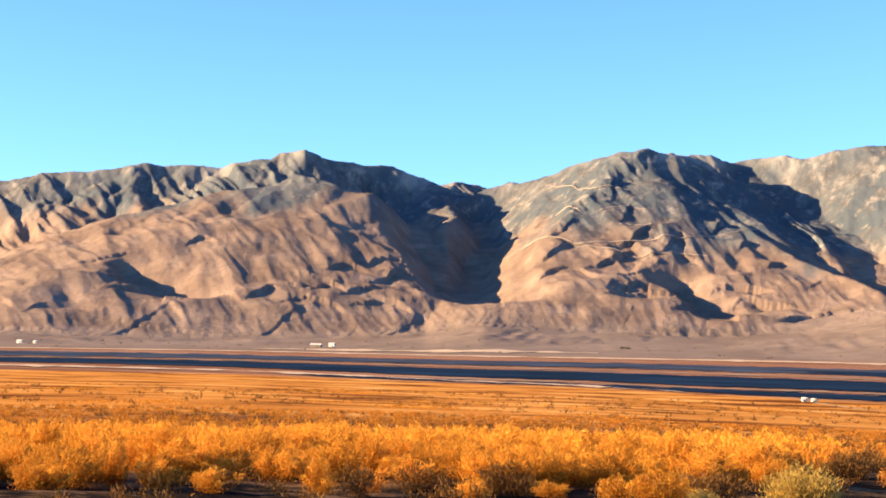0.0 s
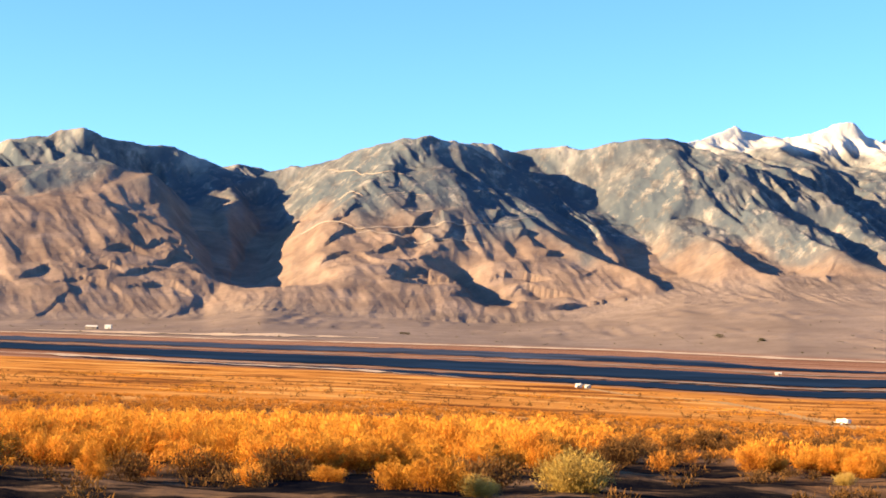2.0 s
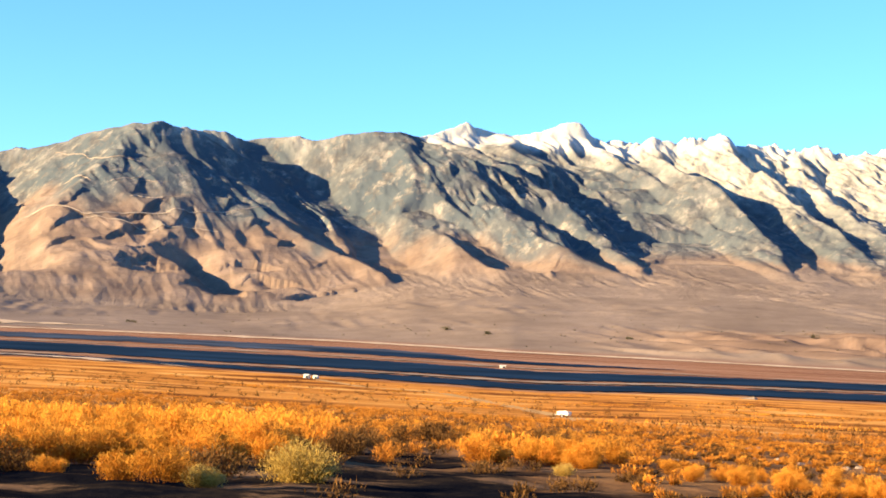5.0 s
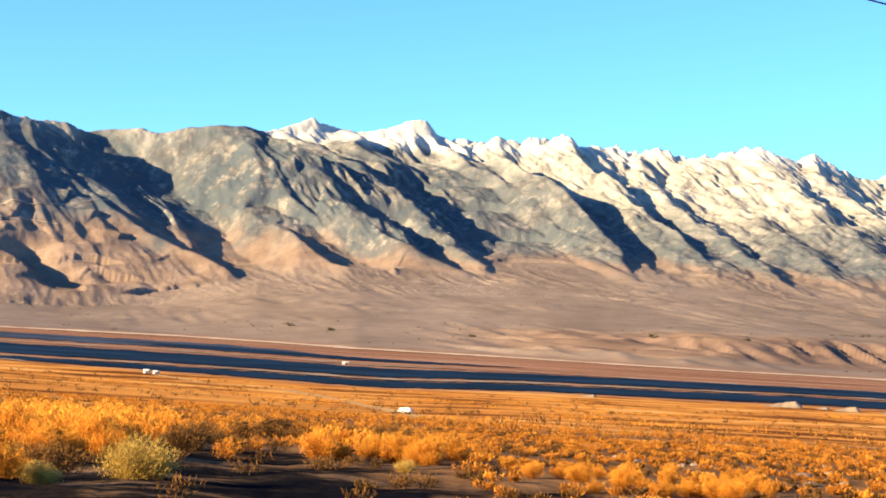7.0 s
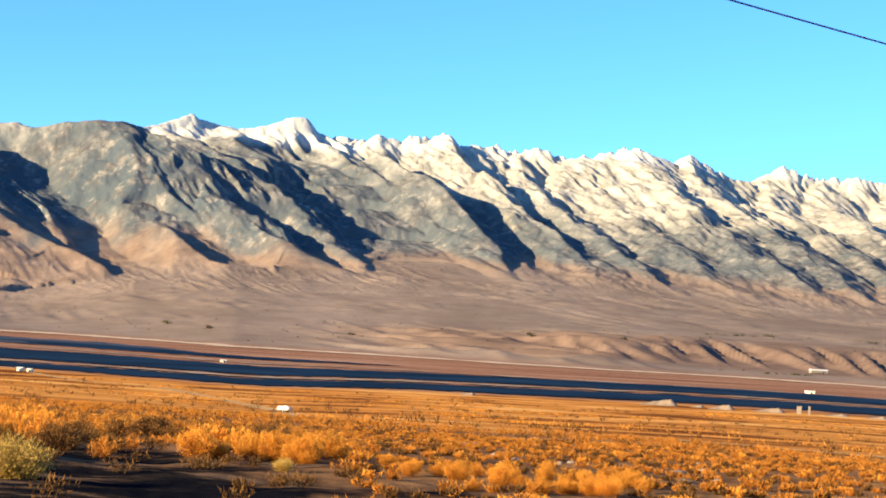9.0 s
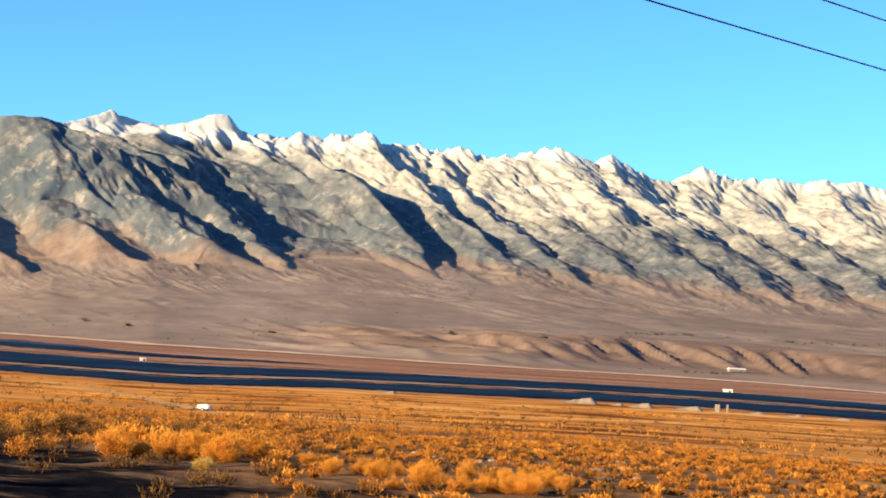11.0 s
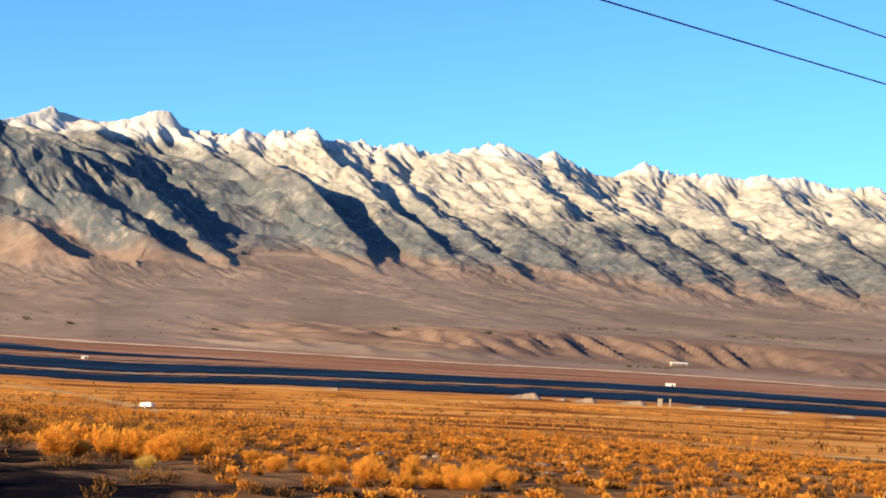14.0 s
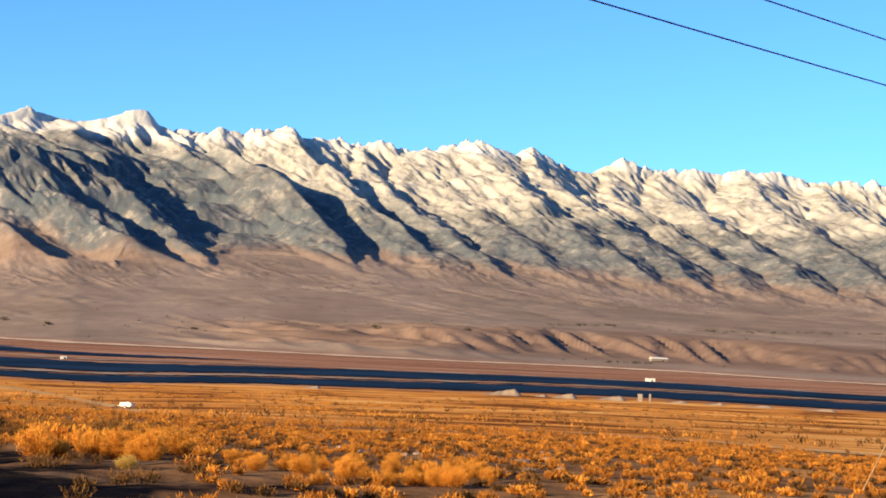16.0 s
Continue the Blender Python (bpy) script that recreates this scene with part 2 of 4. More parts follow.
ridge("a_rib_one", 0.37, 0.5, (-24.07, 3020, 226), (-24.63, 2900, 177), (-24.80, 2760, 127), (-25.69, 2680, 109), (-26.98, 2580, 95), (-28.24, 2480, 66))
ridge("a_rib_two", 0.37, 0.5, (-22.94, 3040, 236), (-22.56, 2930, 192), (-22.72, 2800, 146), (-23.43, 2680, 102), (-24.76, 2540, 62))
ridge("a_rib_three", 0.37, 0.5, (-20.67, 3095, 285), (-21.24, 2960, 217), (-21.61, 2810, 158), (-22.13, 2680, 104), (-23.22, 2580, 73), (-24.74, 2460, 37))
ridge("a_rib_four", 0.37, 0.5, (-18.36, 3080, 285), (-18.90, 2940, 209), (-19.64, 2810, 150), (-20.00, 2700, 107), (-20.38, 2580, 67), (-21.90, 2470, 35))
ridge("a_rib_five", 0.37, 0.5, (-17.36, 3040, 270), (-17.72, 2900, 188), (-18.08, 2780, 141), (-17.68, 2650, 99), (-18.04, 2540, 60), (-18.81, 2440, 28))
ridge("a_rib_six", 0.37, 0.5, (-16.83, 2940, 212), (-16.90, 2820, 155), (-16.30, 2690, 111), (-15.70, 2580, 81), (-16.26, 2460, 39))
ridge("a_knob", 0.5, 0.3, (-26.80, 2560, 86), (-25.98, 2600, 113), (-25.25, 2600, 107), (-24.39, 2560, 89), (-23.51, 2500, 67))
ridge("a_knob_low", 0.45, 0.3, (-29.15, 2450, 37), (-28.41, 2470, 49), (-27.67, 2450, 44), (-27.38, 2420, 34))
ridge("a_hill_mid", 0.45, 0.3, (-23.97, 2470, 37), (-22.31, 2530, 73), (-21.07, 2550, 83), (-19.98, 2480, 57))
ridge("a_hill_low", 0.45, 0.3, (-23.96, 2400, 13), (-22.84, 2440, 33), (-21.89, 2420, 26))
ridge("a_hill_right", 0.5, 0.3, (-18.64, 2540, 77), (-17.58, 2590, 100), (-16.88, 2560, 86), (-16.47, 2500, 60))
ridge("notch", 0.6, 1, (-14.38, 3700, 350), (-14.08, 3750, 368), (-13.58, 3780, 364), (-12.97, 3800, 353), (-12.26, 3780, 372), (-11.66, 3700, 356))
ridge("notch_rib", 0.5, 1, (-14.08, 3750, 368), (-13.16, 3600, 307), (-12.24, 3450, 259), (-11.74, 3340, 234))
ridge("s_rib", 0.5, 0.6, (-15.30, 3600, 364), (-14.78, 3400, 283), (-14.35, 3150, 197), (-13.72, 2900, 132), (-13.10, 2640, 75))
ridge("b_crest", 0.5, 1, (-11.66, 3600, 347), (-10.57, 3520, 362), (-9.37, 3440, 378), (-8.57, 3400, 385), (-7.45, 3360, 402), (-6.81, 3400, 388), (-6.04, 3500, 405))
ridge("b_left", 0.39, 0.6, (-11.36, 3560, 348), (-11.64, 3350, 265), (-12.03, 3180, 210), (-12.72, 2960, 161), (-13.38, 2720, 115), (-12.77, 2520, 64))
ridge("b_mid", 0.39, 0.5, (-10.16, 3490, 365), (-10.45, 3280, 290), (-10.83, 3060, 217), (-11.12, 2880, 164), (-11.51, 2680, 116), (-12.09, 2530, 74))
ridge("b_mid_two", 0.39, 0.5, (-8.97, 3420, 381), (-9.15, 3250, 306), (-9.54, 3080, 241), (-9.72, 2880, 175), (-9.91, 2720, 128), (-10.30, 2600, 95))
ridge("b_main", 0.39, 0.7, (-7.45, 3360, 402), (-7.19, 3200, 321), (-6.60, 3050, 259), (-6.19, 2930, 213), (-6.58, 2750, 152), (-7.15, 2620, 108), (-7.72, 2500, 68))
ridge("b_main_two", 0.39, 0.7, (-8.17, 3390, 392), (-8.35, 3220, 315), (-7.76, 3060, 252), (-7.17, 2940, 213), (-7.74, 2800, 163), (-8.31, 2650, 117))
ridge("b_right", 0.52, 0.7, (-6.81, 3400, 388), (-6.21, 3270, 335), (-5.22, 3130, 283), (-4.44, 3010, 236), (-3.67, 2900, 198), (-2.49, 2790, 162), (-1.17, 2660, 128), (0.52, 2520, 96))
ridge("b_low", 0.39, 0.5, (-5.59, 2880, 190), (-5.19, 2720, 132), (-4.61, 2600, 91), (-4.03, 2500, 62))
ridge("b_knob_one", 0.5, 0.3, (-12.49, 2450, 50), (-12.09, 2480, 64), (-11.59, 2460, 57))
ridge("b_knob_two", 0.45, 0.3, (-11.50, 2560, 84), (-10.30, 2610, 105), (-8.91, 2600, 104), (-7.91, 2560, 91), (-7.62, 2500, 72))
ridge("b_knob_three", 0.48, 0.3, (-7.53, 2520, 77), (-6.76, 2570, 95), (-5.86, 2530, 79), (-4.89, 2420, 39))
ridge("b_knob_four", 0.45, 0.3, (-4.41, 2420, 42), (-3.65, 2460, 61), (-2.68, 2470, 66), (-1.90, 2420, 48))
ridge("b_knob_five", 0.45, 0.3, (-10.88, 2450, 47), (-10.09, 2480, 61), (-9.29, 2440, 48))
ridge("d_crest", 0.55, 1, (-6.44, 3620, 408), (-5.89, 3660, 425), (-4.54, 3680, 426), (-3.60, 3700, 436), (-2.64, 3680, 428), (-2.15, 3650, 415), (-1.30, 3600, 427), (0.47, 3560, 438), (1.30, 3600, 430))
ridge("d_rib_wall", 0.5, 1, (-2.64, 3680, 428), (-3.36, 3560, 361), (-2.58, 3480, 333), (-1.23, 3350, 304))
ridge("d_rib_one", 0.55, 1, (-1.77, 3620, 420), (-1.06, 3450, 350), (-0.43, 3260, 276), (0.20, 3100, 226), (0.52, 2980, 192), (0.65, 2820, 153), (0.47, 2640, 116))
ridge("d_knob", 0.48, 0.4, (0.61, 2960, 202), (1.31, 2940, 201), (2.37, 2840, 174), (3.42, 2700, 135), (4.66, 2540, 97))
ridge("d_rib_two", 0.5, 1, (0.47, 3560, 438), (1.11, 3340, 348), (1.71, 3180, 283), (2.49, 3020, 229), (3.36, 2900, 199), (4.56, 2790, 174), (5.89, 2650, 138))
ridge("d_rib_mid", 0.5, 1, (-0.32, 3580, 434), (0.12, 3400, 349), (0.75, 3220, 288), (1.37, 3080, 240), (1.59, 3000, 216))
ridge("d_knob_two", 0.48, 0.4, (4.56, 2780, 173), (5.21, 2800, 187), (6.53, 2720, 158), (8.50, 2560, 110))
ridge("d_rib_three", 0.4, 1, (1.30, 3600, 430), (2.57, 3420, 378), (3.30, 3250, 318), (4.10, 3090, 260), (5.19, 2940, 218))
ridge("h_crest", 0.5, 1.6, (1.07, 4150, 490), (1.78, 4250, 510), (2.44, 4300, 531), (3.27, 4350, 558), (4.05, 4380, 539), (4.88, 4400, 540), (5.71, 4400, 556), (6.33, 4400, 579), (6.88, 4400, 580), (7.43, 4420, 534), (8.49, 4430, 533), (9.04, 4400, 519), (9.45, 4360, 540), (9.78, 4370, 527), (10.63, 4380, 539), (11.28, 4380, 549), (11.97, 4360, 552), (12.39, 4380, 524), (13.45, 4420, 533), (13.90, 4420, 524))
ridge("h_crest_two", 0.5, 1.6, (12.54, 4400, 517), (13.10, 4420, 516), (13.65, 4440, 538), (14.15, 4440, 523), (15.40, 4420, 534), (15.98, 4430, 518), (16.95, 4430, 518), (17.90, 4400, 539), (18.56, 4380, 544), (18.77, 4400, 515), (19.64, 4440, 512), (20.21, 4420, 530), (20.62, 4450, 500), (21.51, 4500, 469))
ridge("h_crest_three", 0.5, 1.6, (21.51, 4500, 469), (22.00, 4540, 461), (22.73, 4560, 500), (23.27, 4560, 524), (24.13, 4570, 507), (24.75, 4580, 497), (25.75, 4580, 508), (26.58, 4600, 493), (27.84, 4600, 509), (28.93, 4620, 499), (29.98, 4640, 487), (31.44, 4650, 496), (33.15, 4650, 490))
ridge("e_rib_zero", 0.5, 1, (1.78, 4250, 510), (2.65, 4000, 464), (3.50, 3750, 421), (4.63, 3520, 366), (5.61, 3340, 313), (6.49, 3160, 261), (7.60, 2960, 198), (8.71, 2780, 149), (10.02, 2600, 110), (11.10, 2500, 99))
ridge("e_rib_one", 0.5, 1, (4.05, 4380, 539), (5.00, 4120, 490), (5.87, 3900, 435))
ridge("e_dome", 0.55, 1, (7.43, 4420, 534), (8.09, 4100, 462), (9.20, 3750, 384), (9.85, 3600, 350), (10.41, 3400, 297), (10.99, 3200, 241), (11.04, 2950, 180), (11.72, 2750, 140))
ridge("e_dome_two", 0.55, 1, (9.49, 4050, 460), (10.69, 3750, 390), (11.79, 3560, 362), (12.69, 3400, 309), (13.58, 3180, 247), (14.50, 2920, 182), (15.07, 2640, 123))
ridge("e_knob", 0.45, 0.4, (11.25, 2960, 172), (12.18, 2940, 183), (13.14, 2800, 151), (14.33, 2640, 117), (15.00, 2520, 102))
ridge("f_crest", 0.55, 1.05, (11.94, 4350, 549), (12.54, 4200, 494), (13.13, 4000, 436), (13.95, 3750, 353), (14.94, 3500, 292), (15.94, 3280, 240), (17.15, 2980, 182), (18.29, 2640, 130))
ridge("f_face", 0.45, 1.05, (14.44, 4400, 520), (14.68, 4100, 422), (15.48, 3800, 339), (16.70, 3500, 273), (17.70, 3200, 218), (18.68, 2900, 163), (19.30, 2650, 122))
ridge("g_rib", 0.40, 1.05, (16.57, 4400, 517), (17.00, 4100, 420), (17.81, 3850, 348), (18.59, 3600, 294), (19.79, 3250, 228), (20.80, 2960, 173), (22.37, 2600, 106))
ridge("g_rib_two", 0.40, 1.05, (18.56, 4380, 544), (19.09, 4100, 443), (20.09, 3800, 365), (21.10, 3500, 289), (22.47, 3150, 219), (23.91, 2850, 157), (25.16, 2600, 108))
ridge("g_rib_three", 0.40, 1.05, (20.21, 4420, 530), (20.84, 4100, 423), (22.03, 3800, 341), (23.44, 3450, 264), (24.89, 3100, 197), (26.78, 2600, 99))
ridge("h_rib", 0.40, 1.05, (22.73, 4560, 500), (23.39, 4150, 383), (24.63, 3800, 307), (26.09, 3400, 230), (27.59, 2950, 152), (28.69, 2620, 99))
ridge("i_rib", 0.40, 1.05, (24.75, 4580, 497), (25.41, 4150, 379), (26.86, 3750, 299), (28.41, 3350, 218), (30.12, 2850, 134), (31.43, 2600, 100))
ridge("j_rib", 0.40, 1.05, (27.84, 4600, 509), (28.32, 4150, 392), (29.60, 3750, 297), (31.38, 3300, 212), (32.89, 2800, 129))
ridge("k_rib", 0.40, 1.05, (29.98, 4640, 487), (30.86, 4150, 374), (32.52, 3700, 290), (33.91, 3000, 169))

# canyons cut between the spurs
canyon(35, 1.0, (-4.33, 3640, 387), (-2.57, 3420, 292), (-0.99, 3180, 222), (-0.06, 2960, 157), (0.58, 2740, 104), (1.60, 2500, 72))
canyon(26, 1.1, (1.55, 3090, 233), (2.60, 2970, 195), (3.47, 2860, 159), (4.49, 2710, 114), (5.16, 2590, 86))
canyon(85, 1.15, (6.18, 4060, 449), (8.03, 3700, 349), (8.94, 3460, 276), (9.99, 3190, 199), (11.02, 2830, 134), (11.86, 2520, 90))
canyon(25, 1.1, (13.22, 4200, 446), (13.74, 4000, 382))
canyon(22, 1.0, (12.65, 3650, 303), (13.84, 3300, 219), (14.66, 3000, 164), (15.27, 2560, 96))
canyon(25, 1.0, (15.03, 3700, 299), (16.12, 3420, 247), (17.34, 3060, 181), (18.52, 2580, 112))
canyon(22, 0.9, (-16.08, 3400, 311), (-15.47, 3240, 246), (-14.96, 3010, 176), (-14.32, 2780, 104), (-13.60, 2530, 40))
canyon(12, 0.8, (-25.25, 2650, 101), (-24.39, 2570, 71), (-23.32, 2470, 50))
canyon(8, 0.8, (-6.37, 2620, 87), (-5.57, 2520, 60), (-4.95, 2440, 34))
canyon(20, 1.0, (-13.26, 3480, 260), (-12.78, 3230, 197), (-13.37, 2980, 136), (-13.75, 2760, 90), (-13.30, 2600, 53), (-13.05, 2480, 32))
canyon(30, 0.8, (-30.73, 3100, 145), (-29.24, 3140, 161), (-28.11, 3140, 165), (-27.02, 3160, 179), (-25.21, 3180, 217), (-23.89, 3200, 240))
canyon(12, 1.0, (5.75, 3110, 203), (6.95, 2950, 164), (8.45, 2680, 107))

# spurs whose side away from the morning sun falls off steeply into a canyon
STEEP_LEE = {"a_crest", "a_spur_one", "a_spur_two", "a_spur_three", "a_front", "a_knob", "a_hill_right", "notch_rib", "b_right", "b_crest", "b_knob_three", "b_main_two", "d_rib_one", "d_knob", "d_knob_two",
             "e_rib_zero", "e_rib_one", "e_dome", "e_dome_two", "e_knob", "f_crest"}


def mountain_height(az, r):
    x, y = xy_of(az, r)
    u, v = np.radians(az) * 3600.0, np.asarray(r, float)  # along the front of the range, and up its slope
    wx = x + 24 * fbm(u / 130, v / 330, 4, 50)
    wy = y + 22 * fbm(u / 130, v / 330, 3, 60)
    tops, rough_at = {}, np.ones(x.shape)
    best = np.full(x.shape, -100.0)
    for j, (name, slope, rough, pts) in enumerate(RIDGES):
        reach = (pts[:, 2].max() - 10) / slope + 60
        lo, hi = pts[:, :2].min(0) - reach, pts[:, :2].max(0) + reach
        near = np.nonzero((x > lo[0]) & (x < hi[0]) & (y > lo[1]) & (y < hi[1]))
        if not len(near[0]):
            continue
        px, py, qx, qy = x[near], y[near], wx[near], wy[near]
        if rough < 0.9:
            qx, qy = (px + qx) / 2, (py + qy) / 2
        steep = 0.3 if rough > 1.3 else 0.0
        run, soft = 0.0, 24.0 if rough < 0.7 else 5.0
        top, ss, dd = np.full(px.shape, -1e9), np.zeros(px.shape), np.zeros(px.shape)
        for a, b in zip(pts[:-1], pts[1:]):
            e = b[:2] - a[:2]
            length = float(np.hypot(*e))
            t = np.clip(((qx - a[0]) * e[0] + (qy - a[1]) * e[1]) / length ** 2, 0, 1)
            dw = np.hypot(qx - a[0] - t * e[0], qy - a[1] - t * e[1])
            tt = np.clip(((px - a[0]) * e[0] + (py - a[1]) * e[1]) / length ** 2, 0, 1)
            ds = np.hypot(px - a[0] - tt * e[0], py - a[1] - tt * e[1])
            d = np.minimum(dw, ds + 0.3 * dw)
            d = np.sqrt(d * d + soft * soft) - soft
            if name in STEEP_LEE:
                lee = ((qx - a[0] - t * e[0]) * 0.97 + (qy - a[1] - t * e[1]) * -0.22) / (dw + 8)
                d = d * (1 + np.where(lee > 0, 0.75, 0.1) * lee)
            h = a[2] + t * (b[2] - a[2]) - slope * d - steep * np.minimum(d, 45)
            m = h > top
            top[m], ss[m], dd[m] = h[m], (run + t * length)[m], d[m]
            run += length
        # flutes running down the slope, along the lie of the spurs
        across, along = u[near] + 0.3 * v[near] + 0.5 * (qx - px), v[near] + 2.0 * (qy - py)
        gully = ridged(across / (85 if rough < 0.9 else 55), along / 420, 3 if rough < 0.9 else 4, 100, 0.45)
        top = top + np.minimum(dd, 120) * (0.05 if rough < 0.9 else 0.10 if rough < 1.02 else 0.06) * rough * (gully - 0.75)
        if rough > 1.3:  # pinnacles along the high crest
            jag = 1.0 + 7.0 * smoothstep(480, 750, px)
            top = top + np.exp(-(dd / 80) ** 2) * jag * (ridged(ss / 48, dd / 260, 4, 200 + j, 0.6) - 0.8)
        elif rough > 1.02:  # jagged upper ends of the granite spurs
            top = top + np.exp(-(dd / 45) ** 2) * 2.0 * smoothstep(240, 380, top) * (ridged(ss / 42, dd / 200, 4, 230 + j, 0.6) - 0.85)
        # spurs of one massif run into each other softly, massifs meet in sharp canyons
        own = tops.setdefault(name[0], np.full(x.shape, -100.0))
        old = own[near]
        k = 24.0 if rough < 0.9 else 9.0
        own[near] = np.maximum(top, old) + k * np.log1p(np.exp(-np.abs(top - old) / k)) * smoothstep(20, 70, dd)
        m = own[near] > best[near]
        best[near] = np.where(m, own[near], best[near])
        rough_at[near] = np.where(m & (top > old), rough, rough_at[near])
    for width, wall, pts in CANYONS:
        reach = 200.0
        lo, hi = pts[:, :2].min(0) - reach, pts[:, :2].max(0) + reach
        near = np.nonzero((x > lo[0]) & (x < hi[0]) & (y > lo[1]) & (y < hi[1]))
        if not len(near[0]):
            continue
        qx, qy = (x[near] + wx[near]) / 2, (y[near] + wy[near]) / 2
        cut = np.full(qx.shape, 1e9)
        for a, b in zip(pts[:-1], pts[1:]):
            e = b[:2] - a[:2]
            t = np.clip(((qx - a[0]) * e[0] + (qy - a[1]) * e[1]) / float(e @ e), 0, 1)
            d = np.hypot(qx - a[0] - t * e[0], qy - a[1] - t * e[1])
            side = ((qx - a[0] - t * e[0]) * 0.97 + (qy - a[1] - t * e[1]) * -0.22) / (d + 8)
            cut = np.minimum(cut, a[2] + t * (b[2] - a[2]) + wall * (1 - 0.3 * side) * np.maximum(0, d - width))
        k = 7.0
        best[near] = np.minimum(best[near], cut) - k * np.log1p(np.exp(-np.abs(best[near] - cut) / k))
    crag = np.minimum(rough_at ** 2, 1.7)
    best = best + crag * (1.5 * (ridged((u + 0.3 * v) / 45, v / 130, 5, 300, 0.5) - 0.8) + 0.6 * fbm(u / 16, v / 60, 2, 310))
    best = best + smoothstep(0.8, 1.0, rough_at) * 2.2 * (ridged((u + 0.3 * v) / 105, v / 300, 4, 320, 0.55) - 0.75)
    # cracks and buttresses running down the granite walls
    wall = smoothstep(1.0, 1.05, rough_at) * smoothstep(170, 300, best) * smoothstep(450, 800, u)
    best = best + wall * (6.0 * (ridged((u + 0.3 * (wx - x) + 0.3 * v) / 40, v / 300, 3, 330, 0.5) - 0.7) + 5.0 * fbm(u / 95, v / 220, 2, 340))
    return best, rough_at


def fan_relief(az, r):
    """Washes and low badland hills on the fan."""
    x, y = xy_of(az, r)
    out = r - far_shore(az)
    bad = smoothstep(5, 12, az) * smoothstep(22, 16, az) * smoothstep(20, 80, out) * smoothstep(480, 260, out)
    # a low bluff cut by gullies into a row of spurs
    spur = ridged((25.5 * az + 0.22 * out) / 29, out / 500, 2, 445, 0.4)
    rise = np.clip((out - 120 - 120 * np.clip(1 - spur, 0, 1.3)) / 110, 0, 1)
    bluff = 10.0 * smoothstep(13, 20, az) * rise * (0.7 + 0.3 * smoothstep(150, 330, out)) * smoothstep(660, 330, out) * (0.85 + 0.4 * fbm(x / 110, y / 400, 2, 446))
    fine = smoothstep(60, 460, out)
    return fine * (1.3 * smoothstep(-0.15, 0.35, fbm(x / 120, y / 330, 3, 405)) * (ridged((x + 0.12 * y) / 24, y / 330, 3, 400, 0.5) - 0.7) + 1.5 * smoothstep(0.05, 0.5, fbm(x / 170, y / 260, 3, 415)) * ridged((x + 0.3 * y) / 42, y / 70, 2, 418, 0.4) + 0.25 * fbm(x / 22, y / 22, 3, 410)) + bad * (1.5 + 5.0 * (ridged((x + 0.4 * y) / 52, y / 130, 2, 440, 0.35) - 0.5)) + bluff


def terrain(az, r):
    g = ground_height(az, r)
    dune = fan_relief(az, r)
    m, rough = mountain_height(az, r)
    k = 11.0
    base = g + dune
    hi = np.maximum(base, m)
    return hi + k * np.log1p(np.exp(-np.abs(base - m) / k)) - k * 0.2, m - base, rough


def grid_object(name, az, r, height, attributes=()):
    """A sheet over rows of distance and columns of bearing."""
    A, Rr = np.meshgrid(az, r)
    x, y = xy_of(A, Rr)
    nr, na = A.shape
    me = bpy.data.meshes.new(name)
    me.vertices.add(nr * na)
    me.vertices.foreach_set("co", np.stack([x, y, height], -1).astype(np.float32).ravel())
    i = np.arange(nr * na).reshape(nr, na)
    quads = np.stack([i[:-1, :-1], i[:-1, 1:], i[1:, 1:], i[1:, :-1]], -1).reshape(-1, 4)
    me.loops.add(quads.size)
    me.loops.foreach_set("vertex_index", quads.astype(np.int32).ravel())
    me.polygons.add(len(quads))
    me.polygons.foreach_set("loop_start", np.arange(0, quads.size, 4, dtype=np.int32))
    me.polygons.foreach_set("use_smooth", np.ones(len(quads), bool))
    for key, values in attributes:
        me.attributes.new(key, "FLOAT", "POINT").data.foreach_set("value", np.asarray(values, np.float32).ravel())
    me.update(calc_edges=True)
    me.validate()
    return new(name, me)


def stubble_edge(az):
    """How far out the low shrubs reach; beyond lies smooth dry grass."""
    return np.interp(az, (3, 6.5, 7.5, 9.6, 12.8, 18, 24, 30, 37), (165, 165, 138, 116, 111, 114, 100, 84, 75))


def belt_rim(az):
    """Where the tall brush begins; nearer than this the bare soil is painted dark as shade."""
    return np.interp(az, (-40, -14, -8, -4, 0, 4, 9), (29, 29.5, 31, 33, 37, 41, 41))


# the ground: one sheet all round, finer ahead
az_g = np.concatenate([np.arange(-180, -40, 4.0), np.arange(-40, 40, 0.15), np.arange(40, 181, 4.0)])
r_g = np.concatenate([np.array([0.0, 3, 6, 10]), np.arange(14, 80, 1.0), np.geomspace(80, 600, 90), np.arange(606, 1150, 8.0), np.arange(1150, 1640, 4.0), np.arange(1640, 2155, 8.0), np.array([2250, 2400, 2700, 3200, 4000, 4700])])
A, Rr = np.meshgrid(az_g, r_g)
gz = ground_height(A, Rr)
gx, gy = xy_of(A, Rr)
ahead = np.abs(A) < 40.5
gz += fan_relief(A, Rr) * ahead
gz += np.clip(1 - Rr / 110, 0, 1) * 0.12 * fbm(gx / 2.5, gy / 2.5, 4, 420)
gz -= 10.0 * smoothstep(2160, 2260, Rr) * ahead
rn, rf = near_shore(A), far_shore(A)
grass = smoothstep(0.40, 1.0, (Rr + 40 * fbm(gx / 30, gy / 12, 4, 430)) / stubble_edge(A))
bed = smoothstep(-6, 6, Rr - rn)
fan_a = smoothstep(-20, 60, Rr - rf)
